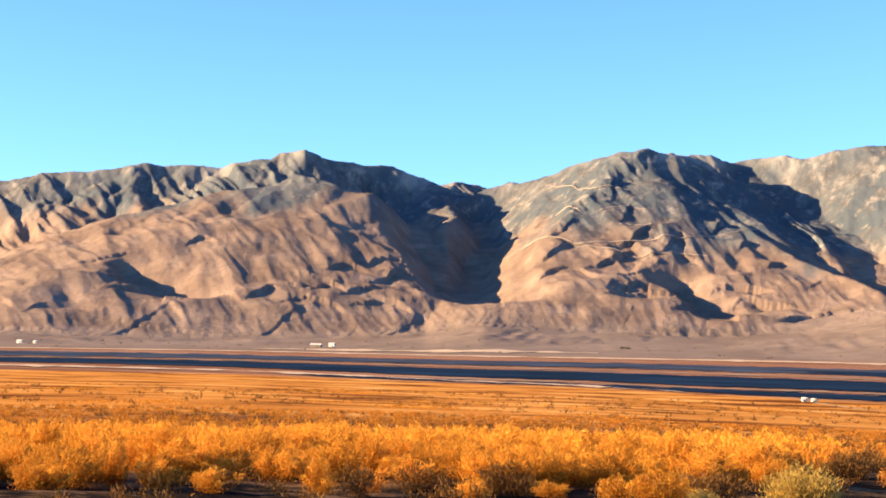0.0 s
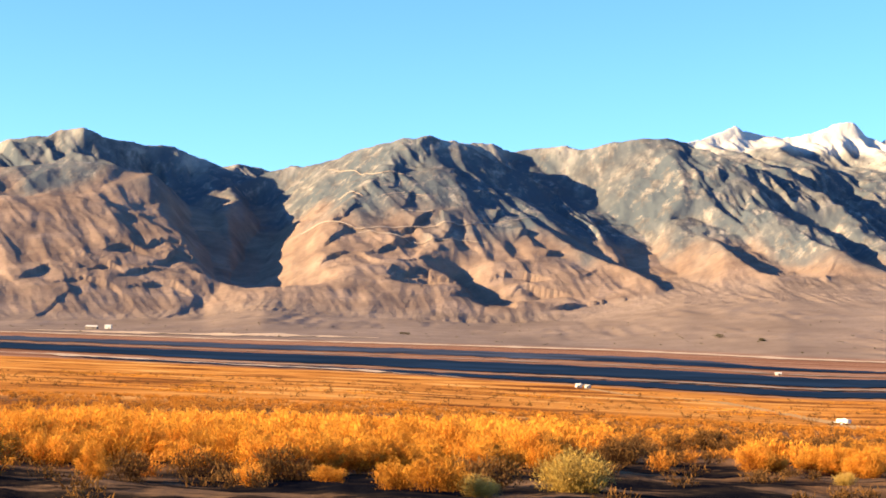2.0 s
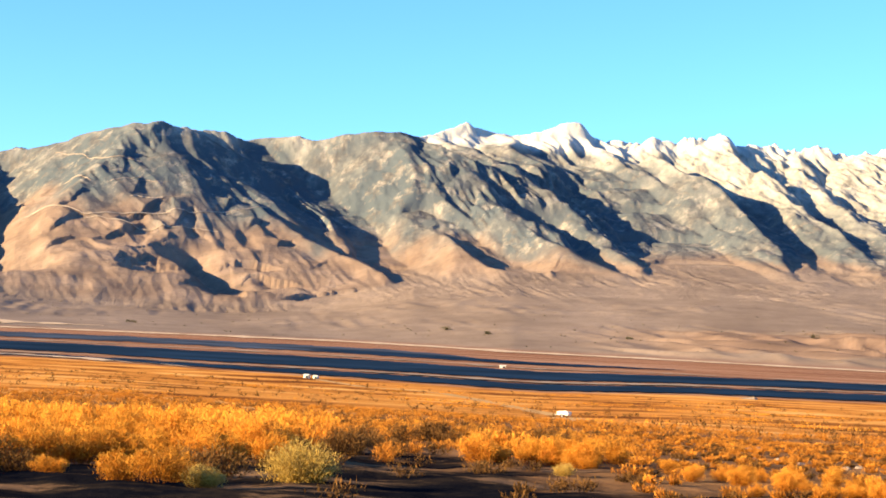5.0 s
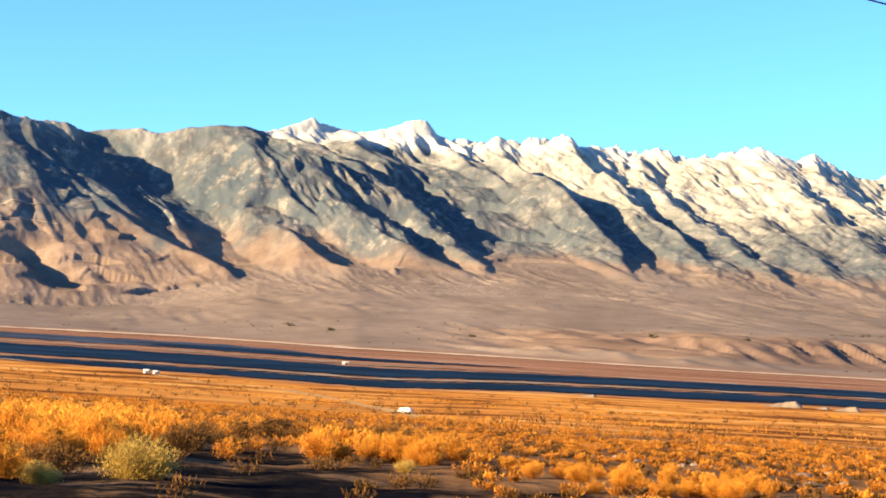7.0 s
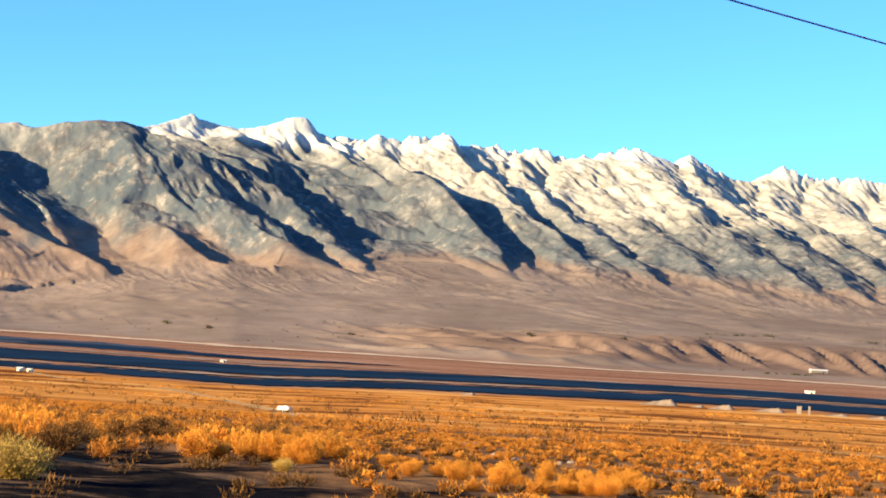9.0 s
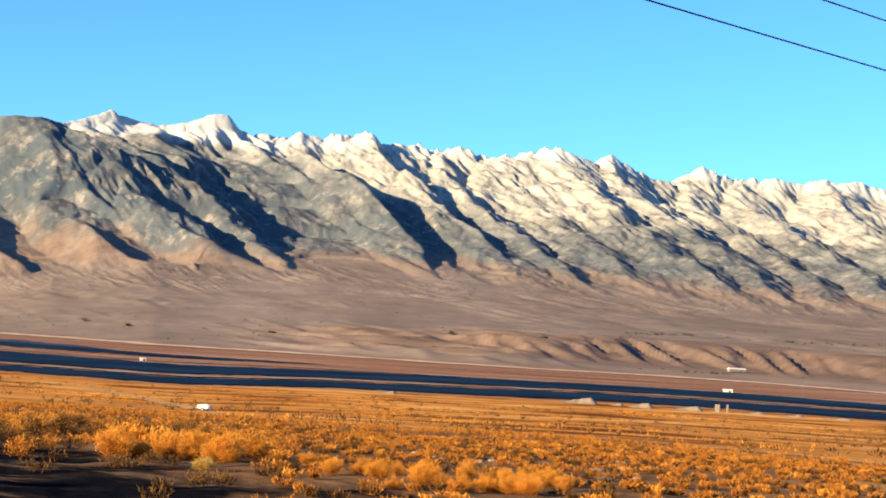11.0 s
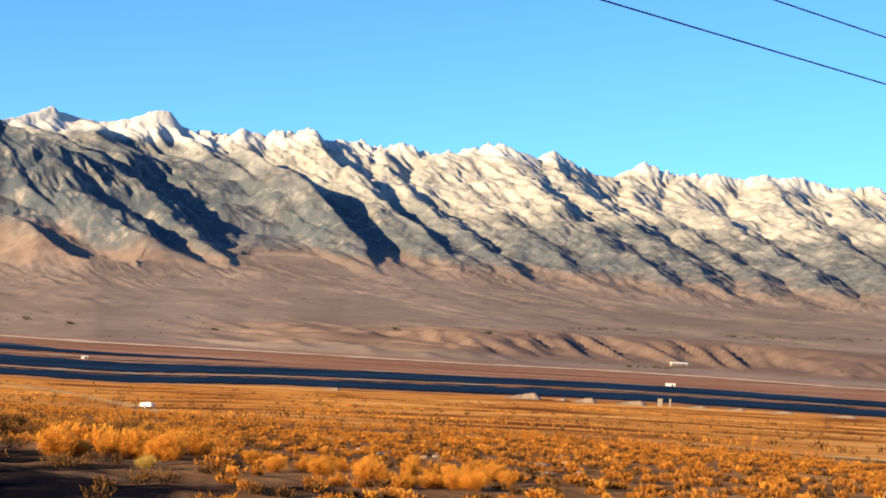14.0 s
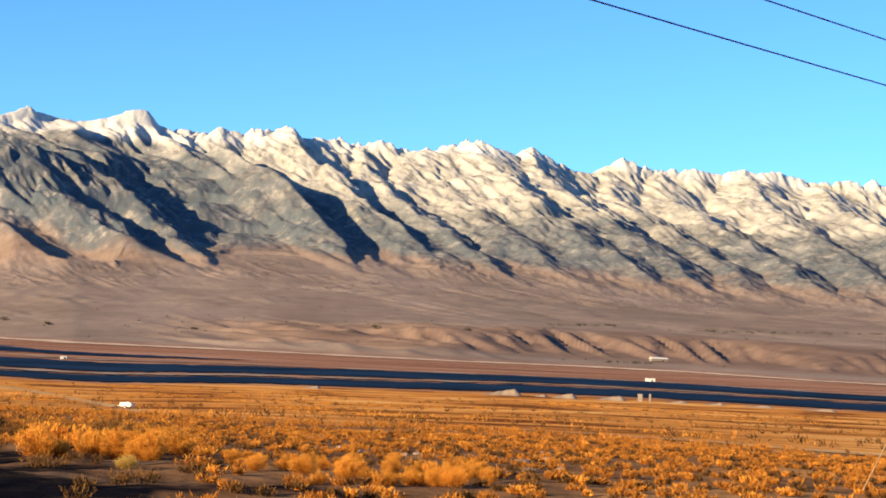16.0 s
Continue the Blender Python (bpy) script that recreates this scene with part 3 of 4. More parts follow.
clay = 0.75 * smoothstep(5, 13, A) * smoothstep(70, 130, Rr - rf) * smoothstep(420, 300, Rr - rf + 60 * fbm(gx / 60, gy / 60, 3, 480)) * ahead
# mask of the shadow painted on the soil in front of the brush
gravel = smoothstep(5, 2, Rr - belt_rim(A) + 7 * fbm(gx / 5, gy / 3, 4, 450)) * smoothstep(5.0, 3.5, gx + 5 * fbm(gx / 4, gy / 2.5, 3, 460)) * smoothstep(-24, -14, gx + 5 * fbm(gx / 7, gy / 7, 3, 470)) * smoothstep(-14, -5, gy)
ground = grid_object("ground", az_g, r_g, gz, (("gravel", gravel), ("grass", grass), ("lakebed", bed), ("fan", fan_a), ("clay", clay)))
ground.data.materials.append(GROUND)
tagged(ground, "dry desert valley floor with brown soil", "ground", kind="structure")

# the mountains: three belts of one relief
az_m = np.arange(-36.0, 37.0, 0.05)
belts = [("foothill", 2120.0, 2900.0, 150, "bare brown desert foothills at the range's foot"),
         ("mountain_range", 2900.0, 3800.0, 190, "rugged grey-brown mountain front with shaded canyons"),
         ("granite_crest", 3800.0, 4720.0, 165, "pale granite crest with sunlit jagged peaks")]
for name, r0, r1, rows, label in belts:
    rr = np.linspace(r0, r1, rows)
    A, Rr = np.meshgrid(az_m, rr)
    h, over, rough = terrain(A, Rr)
    x, y = xy_of(A, Rr)
    patch = 30 * fbm(x / 110, y / 280, 5, 500)
    line = np.interp(A, (-36, -20, -13, -8, -3, 1, 6, 12, 36), (225, 245, 225, 190, 165, 160, 140, 115, 100))
    rock = smoothstep(-35, 45, h - line + 1.6 * patch) * smoothstep(0, 20, over)
    gl = np.interp(A, (-36, -20, -8, -3, 1, 5, 9, 13, 16, 22, 36), (385, 375, 410, 430, 475, 470, 420, 315, 275, 290, 270))
    granite = 0.95 * smoothstep(-70, 90, h - gl + 2.4 * patch) * smoothstep(5, 40, over)
    sl = np.interp(A, (-36, -2, 2, 8, 12, 20, 36), (900, 520, 455, 460, 480, 480, 430))
    snow = smoothstep(0, 40, h - sl + 0.8 * patch) * 0.75
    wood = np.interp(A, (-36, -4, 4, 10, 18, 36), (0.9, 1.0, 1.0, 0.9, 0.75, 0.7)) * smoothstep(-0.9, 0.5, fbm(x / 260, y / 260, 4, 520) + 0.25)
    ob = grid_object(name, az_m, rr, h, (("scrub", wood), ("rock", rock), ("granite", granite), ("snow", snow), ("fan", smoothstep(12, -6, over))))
    ob.data.materials.append(ROCK)
    tagged(ob, label, "mountain", kind="structure")


# ---- the dry lake: pools, damp flats and salt lines between the two shores ----
def shore_curve(az, f):
    """Distance of a line that lies at the share f of the way from the near to the far shore."""
    return 1.0 / ((1 - f) / near_shore(az) + f / far_shore(az))


def strip_object(name, az0, az1, low, high, z, mat, label, wobble=0.02, seed=0, ragged=0.0):
    """A long flat band of the lake bed with a frayed rim, tapering out at both ends."""
    az = np.arange(az0, az1 + 0.01, 0.12)
    e = np.clip(np.minimum(az - az0, az1 - az) / 2.5, 0, 1) ** 0.6
    fl = np.interp(az, *zip(*low)) + wobble * (fbm(az / 1.1, az * 0 + seed, 4, 700 + seed) + 0.6 * fbm(az / 0.35, az * 0 + seed, 2, 760 + seed))
    fh = np.interp(az, *zip(*high)) + wobble * fbm(az / 1.1, az * 0 + seed, 4, 720 + seed)
    mid = (fl + fh) / 2
    e = e * np.clip(0.75 + ragged * fbm(az / 1.7, az * 0 + 3 * seed, 4, 740 + seed), 0.05, 1.6)
    fl, fh = mid + (fl - mid) * e, np.maximum(mid + (fh - mid) * e, mid + (fl - mid) * e + 0.004)
    rows = np.linspace(0, 1, 4)
    A = np.tile(az, (4, 1))
    R4 = shore_curve(A, fl[None] + rows[:, None] * (fh - fl)[None])
    x, y = xy_of(A, R4)
    nr, na = A.shape
    i = np.arange(nr * na).reshape(nr, na)
    quads = np.stack([i[:-1, :-1], i[:-1, 1:], i[1:, 1:], i[1:, :-1]], -1).reshape(-1, 4)
    me = bpy.data.meshes.new(name)
    me.from_pydata(np.stack([x, y, ground_height(A, R4) + z], -1).reshape(-1, 3).tolist(), [], quads.tolist())
    me.materials.append(mat)
    return tagged(new(name, me), label, "lake bed", kind="structure")


strip_object("water_main", -36, 38, [(-36, 0.32), (-26, 0.30), (-14, 0.17), (-6, 0.17), (0, 0.22), (8, 0.27), (20, 0.35), (38, 0.35)],
             [(-36, 0.58), (-26, 0.58), (-14, 0.56), (0, 0.56), (8, 0.54), (20, 0.61), (38, 0.58)], 0.30, POOL, "dark blue shallow pool on the dry lake", 0.014, 1)
strip_object("water_near", -20, 38, [(-20, 0.03), (0, 0.01), (38, 0.01)],
             [(-20, 0.08), (-6, 0.14), (2, 0.20), (8, 0.21), (20, 0.31), (38, 0.31)], 0.30, POOL, "dark shallow pool along the near shore", 0.018, 2)
strip_object("water_left", -36, -8, [(-36, 0.58), (-24, 0.60), (-8, 0.66)], [(-36, 0.90), (-24, 0.86), (-8, 0.76)], 0.30, MUD2, "grey-blue damp mud under the far shore", 0.03, 3)
strip_object("water_far", -2, 11, [(-2, 0.63), (11, 0.68)], [(-2, 0.78), (4, 0.76), (11, 0.71)], 0.30, POOL, "dark narrow pool on the lake bed", 0.012, 4)
strip_object("mudflat_middle", -24, 4, [(-24, 0.62), (4, 0.64)], [(-24, 0.82), (-8, 0.86), (4, 0.84)], 0.24, MUD2, "grey damp mud on the lake bed", 0.02, 5)
strip_object("salt_far", -38, 38, [(-38, 0.955), (0, 0.95), (38, 0.945)], [(-38, 1.0), (38, 1.0)], 0.34, SALT, "bright salt line on the far shore", 0.004, 6, 0.4)
strip_object("salt_middle", -36, 38, [(-36, 0.572), (-14, 0.56), (38, 0.575)], [(-36, 0.585), (-14, 0.58), (38, 0.595)], 0.34, SANDBAR, "pale dike road across the dry lake", 0.006, 7, 1.0)
strip_object("salt_near", -16, 37, [(-16, 0.12), (-6, 0.145), (1, 0.20), (8, 0.21), (20, 0.315), (37, 0.315)], [(-16, 0.15), (-6, 0.165), (1, 0.235), (8, 0.265), (20, 0.35), (37, 0.345)], 0.34, SANDBAR, "pale sand bar between two pools", 0.012, 8, 1.0)
strip_object("salt_shore", -34, -6, [(-34, 0.18), (-20, 0.1), (-6, 0.0)], [(-34, 0.26), (-20, 0.15), (-6, 0.03)], 0.34, SALT, "pale salt rim of the near shore", 0.02, 9, 1.0)
strip_object("salt_patch", -21, -9, [(-21, 1.03), (-9, 1.04)], [(-21, 1.08), (-9, 1.06)], 0.5, SALT, "bright sand patch by the far shore", 0.006, 10, 1.0)


# ---- small building blocks ----
def ground_at(x, y):
    x, y = np.asarray(x, float), np.asarray(y, float)
    az, r = np.degrees(np.arctan2(x, y)), np.hypot(x, y)
    return ground_height(az, r) + np.clip(1 - r / 110, 0, 1) * 0.12 * fbm(x / 2.5, y / 2.5, 4, 420)


def part(name, bm, mat, parent=None, label="", smooth=False):
    me = bpy.data.meshes.new(name)
    bm.to_mesh(me)
    bm.free()
    me.materials.append(mat)
    if smooth:
        for p in me.polygons:
            p.use_smooth = True
    ob = new(name, me)
    ob.parent = parent
    return tagged(ob, label) if label else ob


def block(size, at, bevel=0.0, turn=0.0):
    bm = bmesh.new()
    bmesh.ops.create_cube(bm, size=1.0, matrix=Matrix.Translation(at) @ Matrix.Rotation(turn, 4, "Z") @ Matrix.Diagonal((*size, 1)))
    if bevel:
        bmesh.ops.bevel(bm, geom=bm.edges[:], offset=bevel, segments=2, affect="EDGES")
    return bm


def rod(a, b, radius, sides=8, taper=1.0):
    a, b = Vector(a), Vector(b)
    bm = bmesh.new()
    m = Matrix.Translation((a + b) / 2) @ (b - a).to_track_quat("Z", "Y").to_matrix().to_4x4()
    bmesh.ops.create_cone(bm, cap_ends=True, segments=sides, radius1=radius, radius2=radius * taper, depth=(b - a).length, matrix=m)
    return bm


def anchor(name, at, turn=0.0):
    ob = new(name)
    ob.empty_display_size = 0.2
    ob.matrix_world = Matrix.Translation(at) @ Matrix.Rotation(turn, 4, "Z")
    return ob


# ---- things on the plain ----
def camper_trailer(at, turn):
    base = anchor("camper_trailer", at, turn)
    part("body", block((2.6, 1.7, 0.85), (0, 0, 0.85), 0.18), WHITE, base)
    part("roof_box", block((0.7, 0.5, 0.18), (0.2, 0, 1.34), 0.05), WHITE, base)
    part("window", block((0.34, 0.03, 0.16), (0.75, -0.855, 1.02), 0.01), DARK, base)
    part("drawbar", rod((-1.3, 0, 0.5), (-2.3, 0, 0.45), 0.07), STEEL, base)
    for wy in (-0.9, 0.9):
        wheel = part("wheel", rod((0, wy - 0.1, 0.32), (0, wy + 0.1, 0.32), 0.32, 16), RUBBER, base)
        part("hub", rod((0, wy - 0.12, 0.32), (0, wy + 0.12, 0.32), 0.14, 12), STEEL, wheel)
    base.scale = (0.62, 0.62, 0.56)
    return tagged(base, "small white camper trailer parked on dry grass", "trailer")


def shed(at, turn, w, d, h, label, mat):
    base = anchor("shed", at, turn)
    part("wall", block((w, d, h), (0, 0, h / 2), 0.03), mat, base)
    bm = bmesh.new()
    v = [bm.verts.new(c) for c in ((-w / 2 - 0.2, -d / 2 - 0.2, h), (w / 2 + 0.2, -d / 2 - 0.2, h), (w / 2 + 0.2, d / 2 + 0.2, h), (-w / 2 - 0.2, d / 2 + 0.2, h),
                                   (-w / 2 - 0.2, 0, h + 0.22 * d), (w / 2 + 0.2, 0, h + 0.22 * d))]
    for f in ((0, 1, 5, 4), (2, 3, 4, 5), (0, 4, 3), (1, 2, 5), (3, 2, 1, 0)):
        bm.faces.new([v[i] for i in f])
    part("roof", bm, WHITE, base)
    part("door", block((0.9, 0.06, min(2.0, h * 0.8)), (w * 0.2, -d / 2 - 0.02, min(2.0, h * 0.8) / 2)), DARK, base)
    return tagged(base, label, "shed")


def at_ground(az, r, dz=0.0):
    x, y = xy_of(az, r)
    return (float(x), float(y), float(ground_at(x, y)) + dz)


camper_trailer(at_ground(6.89, 205.0), -0.6)
shed(at_ground(-2.03, 463.0, 0.1), -0.6, 1.5, 1.2, 0.85, "small white shed beside a dirt track", WHITE)
shed(at_ground(-1.72, 462.0, 0.1), -0.6, 1.4, 1.0, 0.7, "low white pump house beside a shed", WHITE)
shed(at_ground(-18.2, 1640.0, 1.0), 0.0, 6.0, 4.4, 3.1, "white ranch building by the far shore", WHITE)
shed(at_ground(-18.75, 1630.0, 0.6), 0.0, 11.0, 5.5, 2.4, "long low building by the far shore", CONCRETE)
shed(at_ground(-28.7, 1569.0, 0.4), 0.0, 5.0, 4.0, 2.4, "small pale building far across the lake", WHITE)
shed(at_ground(-28.2, 1569.0, 0.4), 0.0, 3.5, 3.0, 2.2, "tiny pale building far across the lake", WHITE)
shed(at_ground(24.74, 770.0, 0.2), -0.4, 4.4, 2.0, 1.0, "long white trailer on the lake dike", WHITE)
shed(at_ground(25.0, 1320.0, 0.5), 0.0, 14.0, 5.0, 2.0, "low pale building under the dunes", CONCRETE)
shed(at_ground(4.7, 700.0, 0.1), 0.0, 2.4, 1.6, 0.9, "small white truck on the lake dike", WHITE)


def earth_berm(az, r, width, height, label, seed):
    """A ramp of dumped rubble: long rise, short steep end."""
    bm = bmesh.new()
    n, k = 26, 7
    grid = []
    for i in range(n):
        u = i / (n - 1)
        top = (u / 0.82) ** 0.8 if u < 0.82 else max(0.0, 1 - (u - 0.82) / 0.18) ** 0.7
        row = []
        for j in range(k):
            v = j / (k - 1) * 2 - 1
            z = height * top * (1 - v * v) + 0.25 * noise.noise((u * 9 + seed, v * 2, seed)) * (1 - v * v) - 0.15
            row.append(bm.verts.new(((u - 0.5) * width, v * (1.4 + height * 1.6), z)))
        grid.append(row)
    for i in range(n - 1):
        for j in range(k - 1):
            bm.faces.new((grid[i][j], grid[i + 1][j], grid[i + 1][j + 1], grid[i][j + 1]))
    ob = part("earth_berm", bm, BERM, smooth=True)
    ob.matrix_world = Matrix.Translation(at_ground(az, r)) @ Matrix.Rotation(radians(-az), 4, "Z")
    return tagged(ob, label, "berm", "berms along the shore")


for n, (az, r, w, h) in enumerate([(19.7, 487, 11.5, 2.1), (21.0, 488, 4.5, 0.9), (21.8, 481, 8.0, 1.7), (23.4, 485, 9.5, 1.6), (25.6, 488, 8.0, 0.9),
                                   (26.9, 488, 7.0, 0.9), (28.4, 487, 9.0, 0.9), (30.4, 484, 11.0, 0.9), (13.1, 472, 5.5, 1.0)]):
    earth_berm(az, r, w, h, "pale rubble ramp on the lake shore" if h > 1.1 else "low pale earth berm on the lake shore", n * 3.7)


def gate_post(az, r, w, h, label):
    base = anchor("gate_post", at_ground(az, r), radians(-az))
    part("shaft", block((w, 0.8, h + 0.4), (0, 0, h / 2 - 0.2), 0.06), CONCRETE, base)
    part("cap", block((w + 0.15, 0.95, 0.18), (0, 0, h + 0.05), 0.04), CONCRETE, base)
    tagged(base, label, "post", "concrete posts at the shore")


gate_post(24.42, 486, 1.4, 2.1, "squat weathered concrete gate post")
gate_post(24.76, 486, 0.6, 2.2, "slim weathered concrete gate post")


def dirt_track(name, pts, width, label):
    """A pale track laid on the slope."""
    az, r = (np.array(c, float) for c in zip(*pts))
    t = np.linspace(0, 1, 90)
    s = np.linspace(0, 1, len(az))
    a, q = np.interp(t, s, az), np.interp(t, s, r)
    x, y = xy_of(a, q)
    x, y = x + 0.6 * fbm(t * 14, t * 0, 3, 800), y + 1.2 * fbm(t * 14, t * 0, 3, 810)
    dx, dy = np.gradient(x), np.gradient(y)
    length = np.hypot(dx, dy)
    verts, faces = [], []
    for side in (-1, 0, 1):
        px, py = x - dy / length * side * width / 2, y + dx / length * side * width / 2
        verts += np.stack([px, py, ground_at(px, py) + 0.07], 1).tolist()
    for k in range(2):
        faces += [(k * 90 + i, k * 90 + i + 1, k * 90 + 91 + i, k * 90 + 90 + i) for i in range(89)]
    me = bpy.data.meshes.new(name)
    me.from_pydata(verts, [], faces)
    me.materials.append(TRACK)
    return tagged(new(name, me), label, "dirt track", kind="structure")


dirt_track("road_north", [(6.9, 196), (7.4, 150), (9.6, 124), (12.8, 119), (18, 122), (24.2, 107), (30.4, 90), (37, 80)], 3.6, "pale dirt track along the slope")
dirt_track("road_shore", [(-1.7, 456), (-0.1, 405), (2.8, 384), (5.2, 290), (6.74, 214)], 3.6, "pale dirt track to the sheds")



def mountain_road(name, pts, width, label):
    """A graded road cut across the mountain side."""
    az, r = (np.array(c, float) for c in zip(*pts))
    n = 220
    a = np.interp(np.linspace(0, 1, n), np.linspace(0, 1, len(az)), az)
    q = np.interp(np.linspace(0, 1, n), np.linspace(0, 1, len(az)), r) + 7 * fbm(a / 0.5, a * 0, 3, 830)
    q = np.convolve(np.pad(q, 8, mode="edge"), np.ones(17) / 17, "valid")
    z, _, _ = terrain(a, q)
    pad = np.pad(z, 3, mode="edge")
    z = np.max([pad[k:k + n] for k in range(7)], axis=0)
    z = np.convolve(np.pad(z, 4, mode="edge"), np.ones(9) / 9, "valid") + 0.6
    verts = []
    for side, dz in ((-0.5, -0.25), (0.5, 0.30)):  # the cut bank rises behind the roadway
        x, y = xy_of(a, q + side * width)
        verts += np.stack([x, y, z + dz * width], 1).tolist()
    me = bpy.data.meshes.new(name)
    me.from_pydata(verts, [], [(i, i + 1, n + i + 1, n + i) for i in range(n - 1)])
    me.materials.append(ROADCUT)
    return tagged(new(name, me), label, "mountain road", kind="structure")


mountain_road("road_grade", [(-11.81, 2904), (-9.81, 2794), (-7.96, 2812), (-6.11, 2832), (-3.66, 2958)], 3.6, "pale graded road cut across the mountain side")
mountain_road("road_hairpin", [(-9.81, 2790), (-8.7, 2756), (-7.22, 2728), (-6.09, 2756), (-5.32, 2750)], 3.0, "pale lower leg of the mountain road")
mountain_road("road_bench", [(-9.04, 2970), (-8.02, 3006), (-7.47, 2986)], 3.0, "pale middle leg of the mountain road")
mountain_road("road_spur", [(-8.36, 2892), (-7.26, 2900)], 3.0, "short pale leg of the mountain road")
mountain_road("road_ledge", [(-10.57, 3096), (-9.69, 2988)], 3.0, "pale ledge of the mountain road")
mountain_road("road_top", [(-10.94, 3450), (-9.91, 3280), (-9.17, 3116), (-8.05, 3108)], 3.0, "pale upper leg of the mountain road")

# ---- the power line ----
POLES = [((-31.7, 9.3), "weathered wooden utility pole with a crossarm"), ((37.5, 48.9), "guyed wooden utility pole with a crossarm")]
for (px, py), label in POLES:
    g = float(ground_at(px, py))
    base = anchor("utility_pole", (px, py, g))
    part("pole", rod((0, 0, -0.6), (0, 0, 26.0 - g), 0.16, 12, 0.7), WOOD, base)
    part("crossarm", block((0.12, 1.6, 0.14), (0, 0, 24.0 - g), 0.01, 0.52), WOOD, base)
    for z in (24.0, 25.36):
        part("insulator", rod((0, 0, z - g - 0.02), (0, 0, z - g + 0.22), 0.06, 10, 0.6), STEEL, base)
    tagged(base, label, "utility pole", "poles of the power line")


def cable(name, a, b, sag, radius, mat, label, steps=40):
    a, b = Vector(a), Vector(b)
    bm = bmesh.new()
    rings = []
    side = (b - a).cross(Vector((0, 0, 1))).normalized()
    up = side.cross(b - a).normalized()
    for i in range(steps + 1):
        t = i / steps
        c = a.lerp(b, t) - Vector((0, 0, sag * 4 * t * (1 - t)))
        rings.append([bm.verts.new(c + radius * (math.cos(w) * side + math.sin(w) * up)) for w in (k * math.tau / 6 for k in range(6))])
    for p, q in zip(rings[:-1], rings[1:]):
        for k in range(6):
            bm.faces.new((p[k], p[(k + 1) % 6], q[(k + 1) % 6], q[k]))
    return tagged(part(name, bm, mat, smooth=True), label, "cable")


for z in (24.0, 25.36):
    tagged(cable("power_cable", (-31.7, 9.3, z + 0.2), (37.5, 48.9, z + 0.2), 0.12, 0.022, CABLE, "thin black power cable strung between poles"), group="cables of the power line")
gx0, gy0 = 20.3, 32.7
cable("guy_wire", (gx0, gy0, float(ground_at(gx0, gy0)) - 0.05), (37.5, 48.9, 24.4), 0.0, 0.02, TRACK, "pale guy wire slanting up to a pole", 8)


# ---- brush ----
rng = np.random.default_rng(7)


def tall_share(az, r):
    """How thick the tall golden brush stands at a place, 0 to 1."""
    x, y = xy_of(az, r)
    n = fbm(x / 7, y / 7, 3, 900)
    belt = smoothstep(-0.6, -3.6, az + 2 * n) * smoothstep(-1, 2, r - belt_rim(az) + 2.5 * n) * smoothstep(68, 50, r)
    row = smoothstep(3.2, 4.2, az) * smoothstep(9.0, 8.0, az) * smoothstep(36, 38, r) * smoothstep(47, 45, r)
    patch = smoothstep(10.2, 11.5, az) * smoothstep(20.5, 17.5, az) * smoothstep(29, 31, r) * smoothstep(39.5, 36.5, r) * 0.9
    return np.maximum.reduce([belt, row, patch])


def fluffy_mesh(name, spec, mat, seed, plumes=9):
    """Shrubs of upright plumes, each a cloud of small leaves. spec: rows of x, y, z, height, radius, leaves, leaf length."""
    g = np.random.default_rng(seed)
    spec = np.asarray(spec, float)
    m = len(spec)
    ang = g.uniform(0, 2 * np.pi, (m, plumes))
    lean = np.sqrt(g.uniform(0, 1, (m, plumes)))
    high = np.sqrt(1 - 0.6 * lean ** 2) * g.uniform(0.7, 1.08, (m, plumes))
    who = np.repeat(np.arange(m), spec[:, 5].astype(int))
    p, n = spec[who], len(who)
    k = g.integers(plumes, size=n)
    s = g.uniform(0.12, 1.0, n) ** 0.8
    a, l, q = ang[who, k], lean[who, k], high[who, k]
    fat = p[:, 4] * (0.07 + 0.13 * np.sin(np.pi * np.clip(s, 0, 0.97)))
    reach = p[:, 4] * l * (0.25 + 0.75 * s)
    c = np.stack([p[:, 0] + np.cos(a) * reach, p[:, 1] + np.sin(a) * reach, p[:, 2] + p[:, 3] * q * s - 0.03], 1) + g.normal(size=(n, 3)) * fat[:, None] * (1, 1, 0.7)
    c[:, 2] = np.maximum(c[:, 2], p[:, 2] + 0.01)
    up = np.stack([np.cos(a) * l * 0.7, np.sin(a) * l * 0.7, np.ones(n)], 1) + 0.45 * g.normal(size=(n, 3))
    up /= np.linalg.norm(up, axis=1)[:, None]
    side = np.cross(up, g.normal(size=(n, 3)))
    side /= np.linalg.norm(side, axis=1)[:, None]
    size = p[:, 6:7] * g.uniform(0.6, 1.3, (n, 1))
    v = np.stack([c - side * size * 0.2, c + side * size * 0.2, c + up * size * 1.25], 1).reshape(-1, 3)
    tris = np.arange(3 * n).reshape(-1, 3)
    me = bpy.data.meshes.new(name)
    me.vertices.add(len(v))
    me.vertices.foreach_set("co", v.astype(np.float32).ravel())
    me.loops.add(tris.size)
    me.loops.foreach_set("vertex_index", tris.astype(np.int32).ravel())
    me.polygons.add(n)
    me.polygons.foreach_set("loop_start", np.arange(0, tris.size, 3, dtype=np.int32))
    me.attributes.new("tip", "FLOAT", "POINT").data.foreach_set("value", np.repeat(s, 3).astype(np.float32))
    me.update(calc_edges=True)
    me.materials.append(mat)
    return me


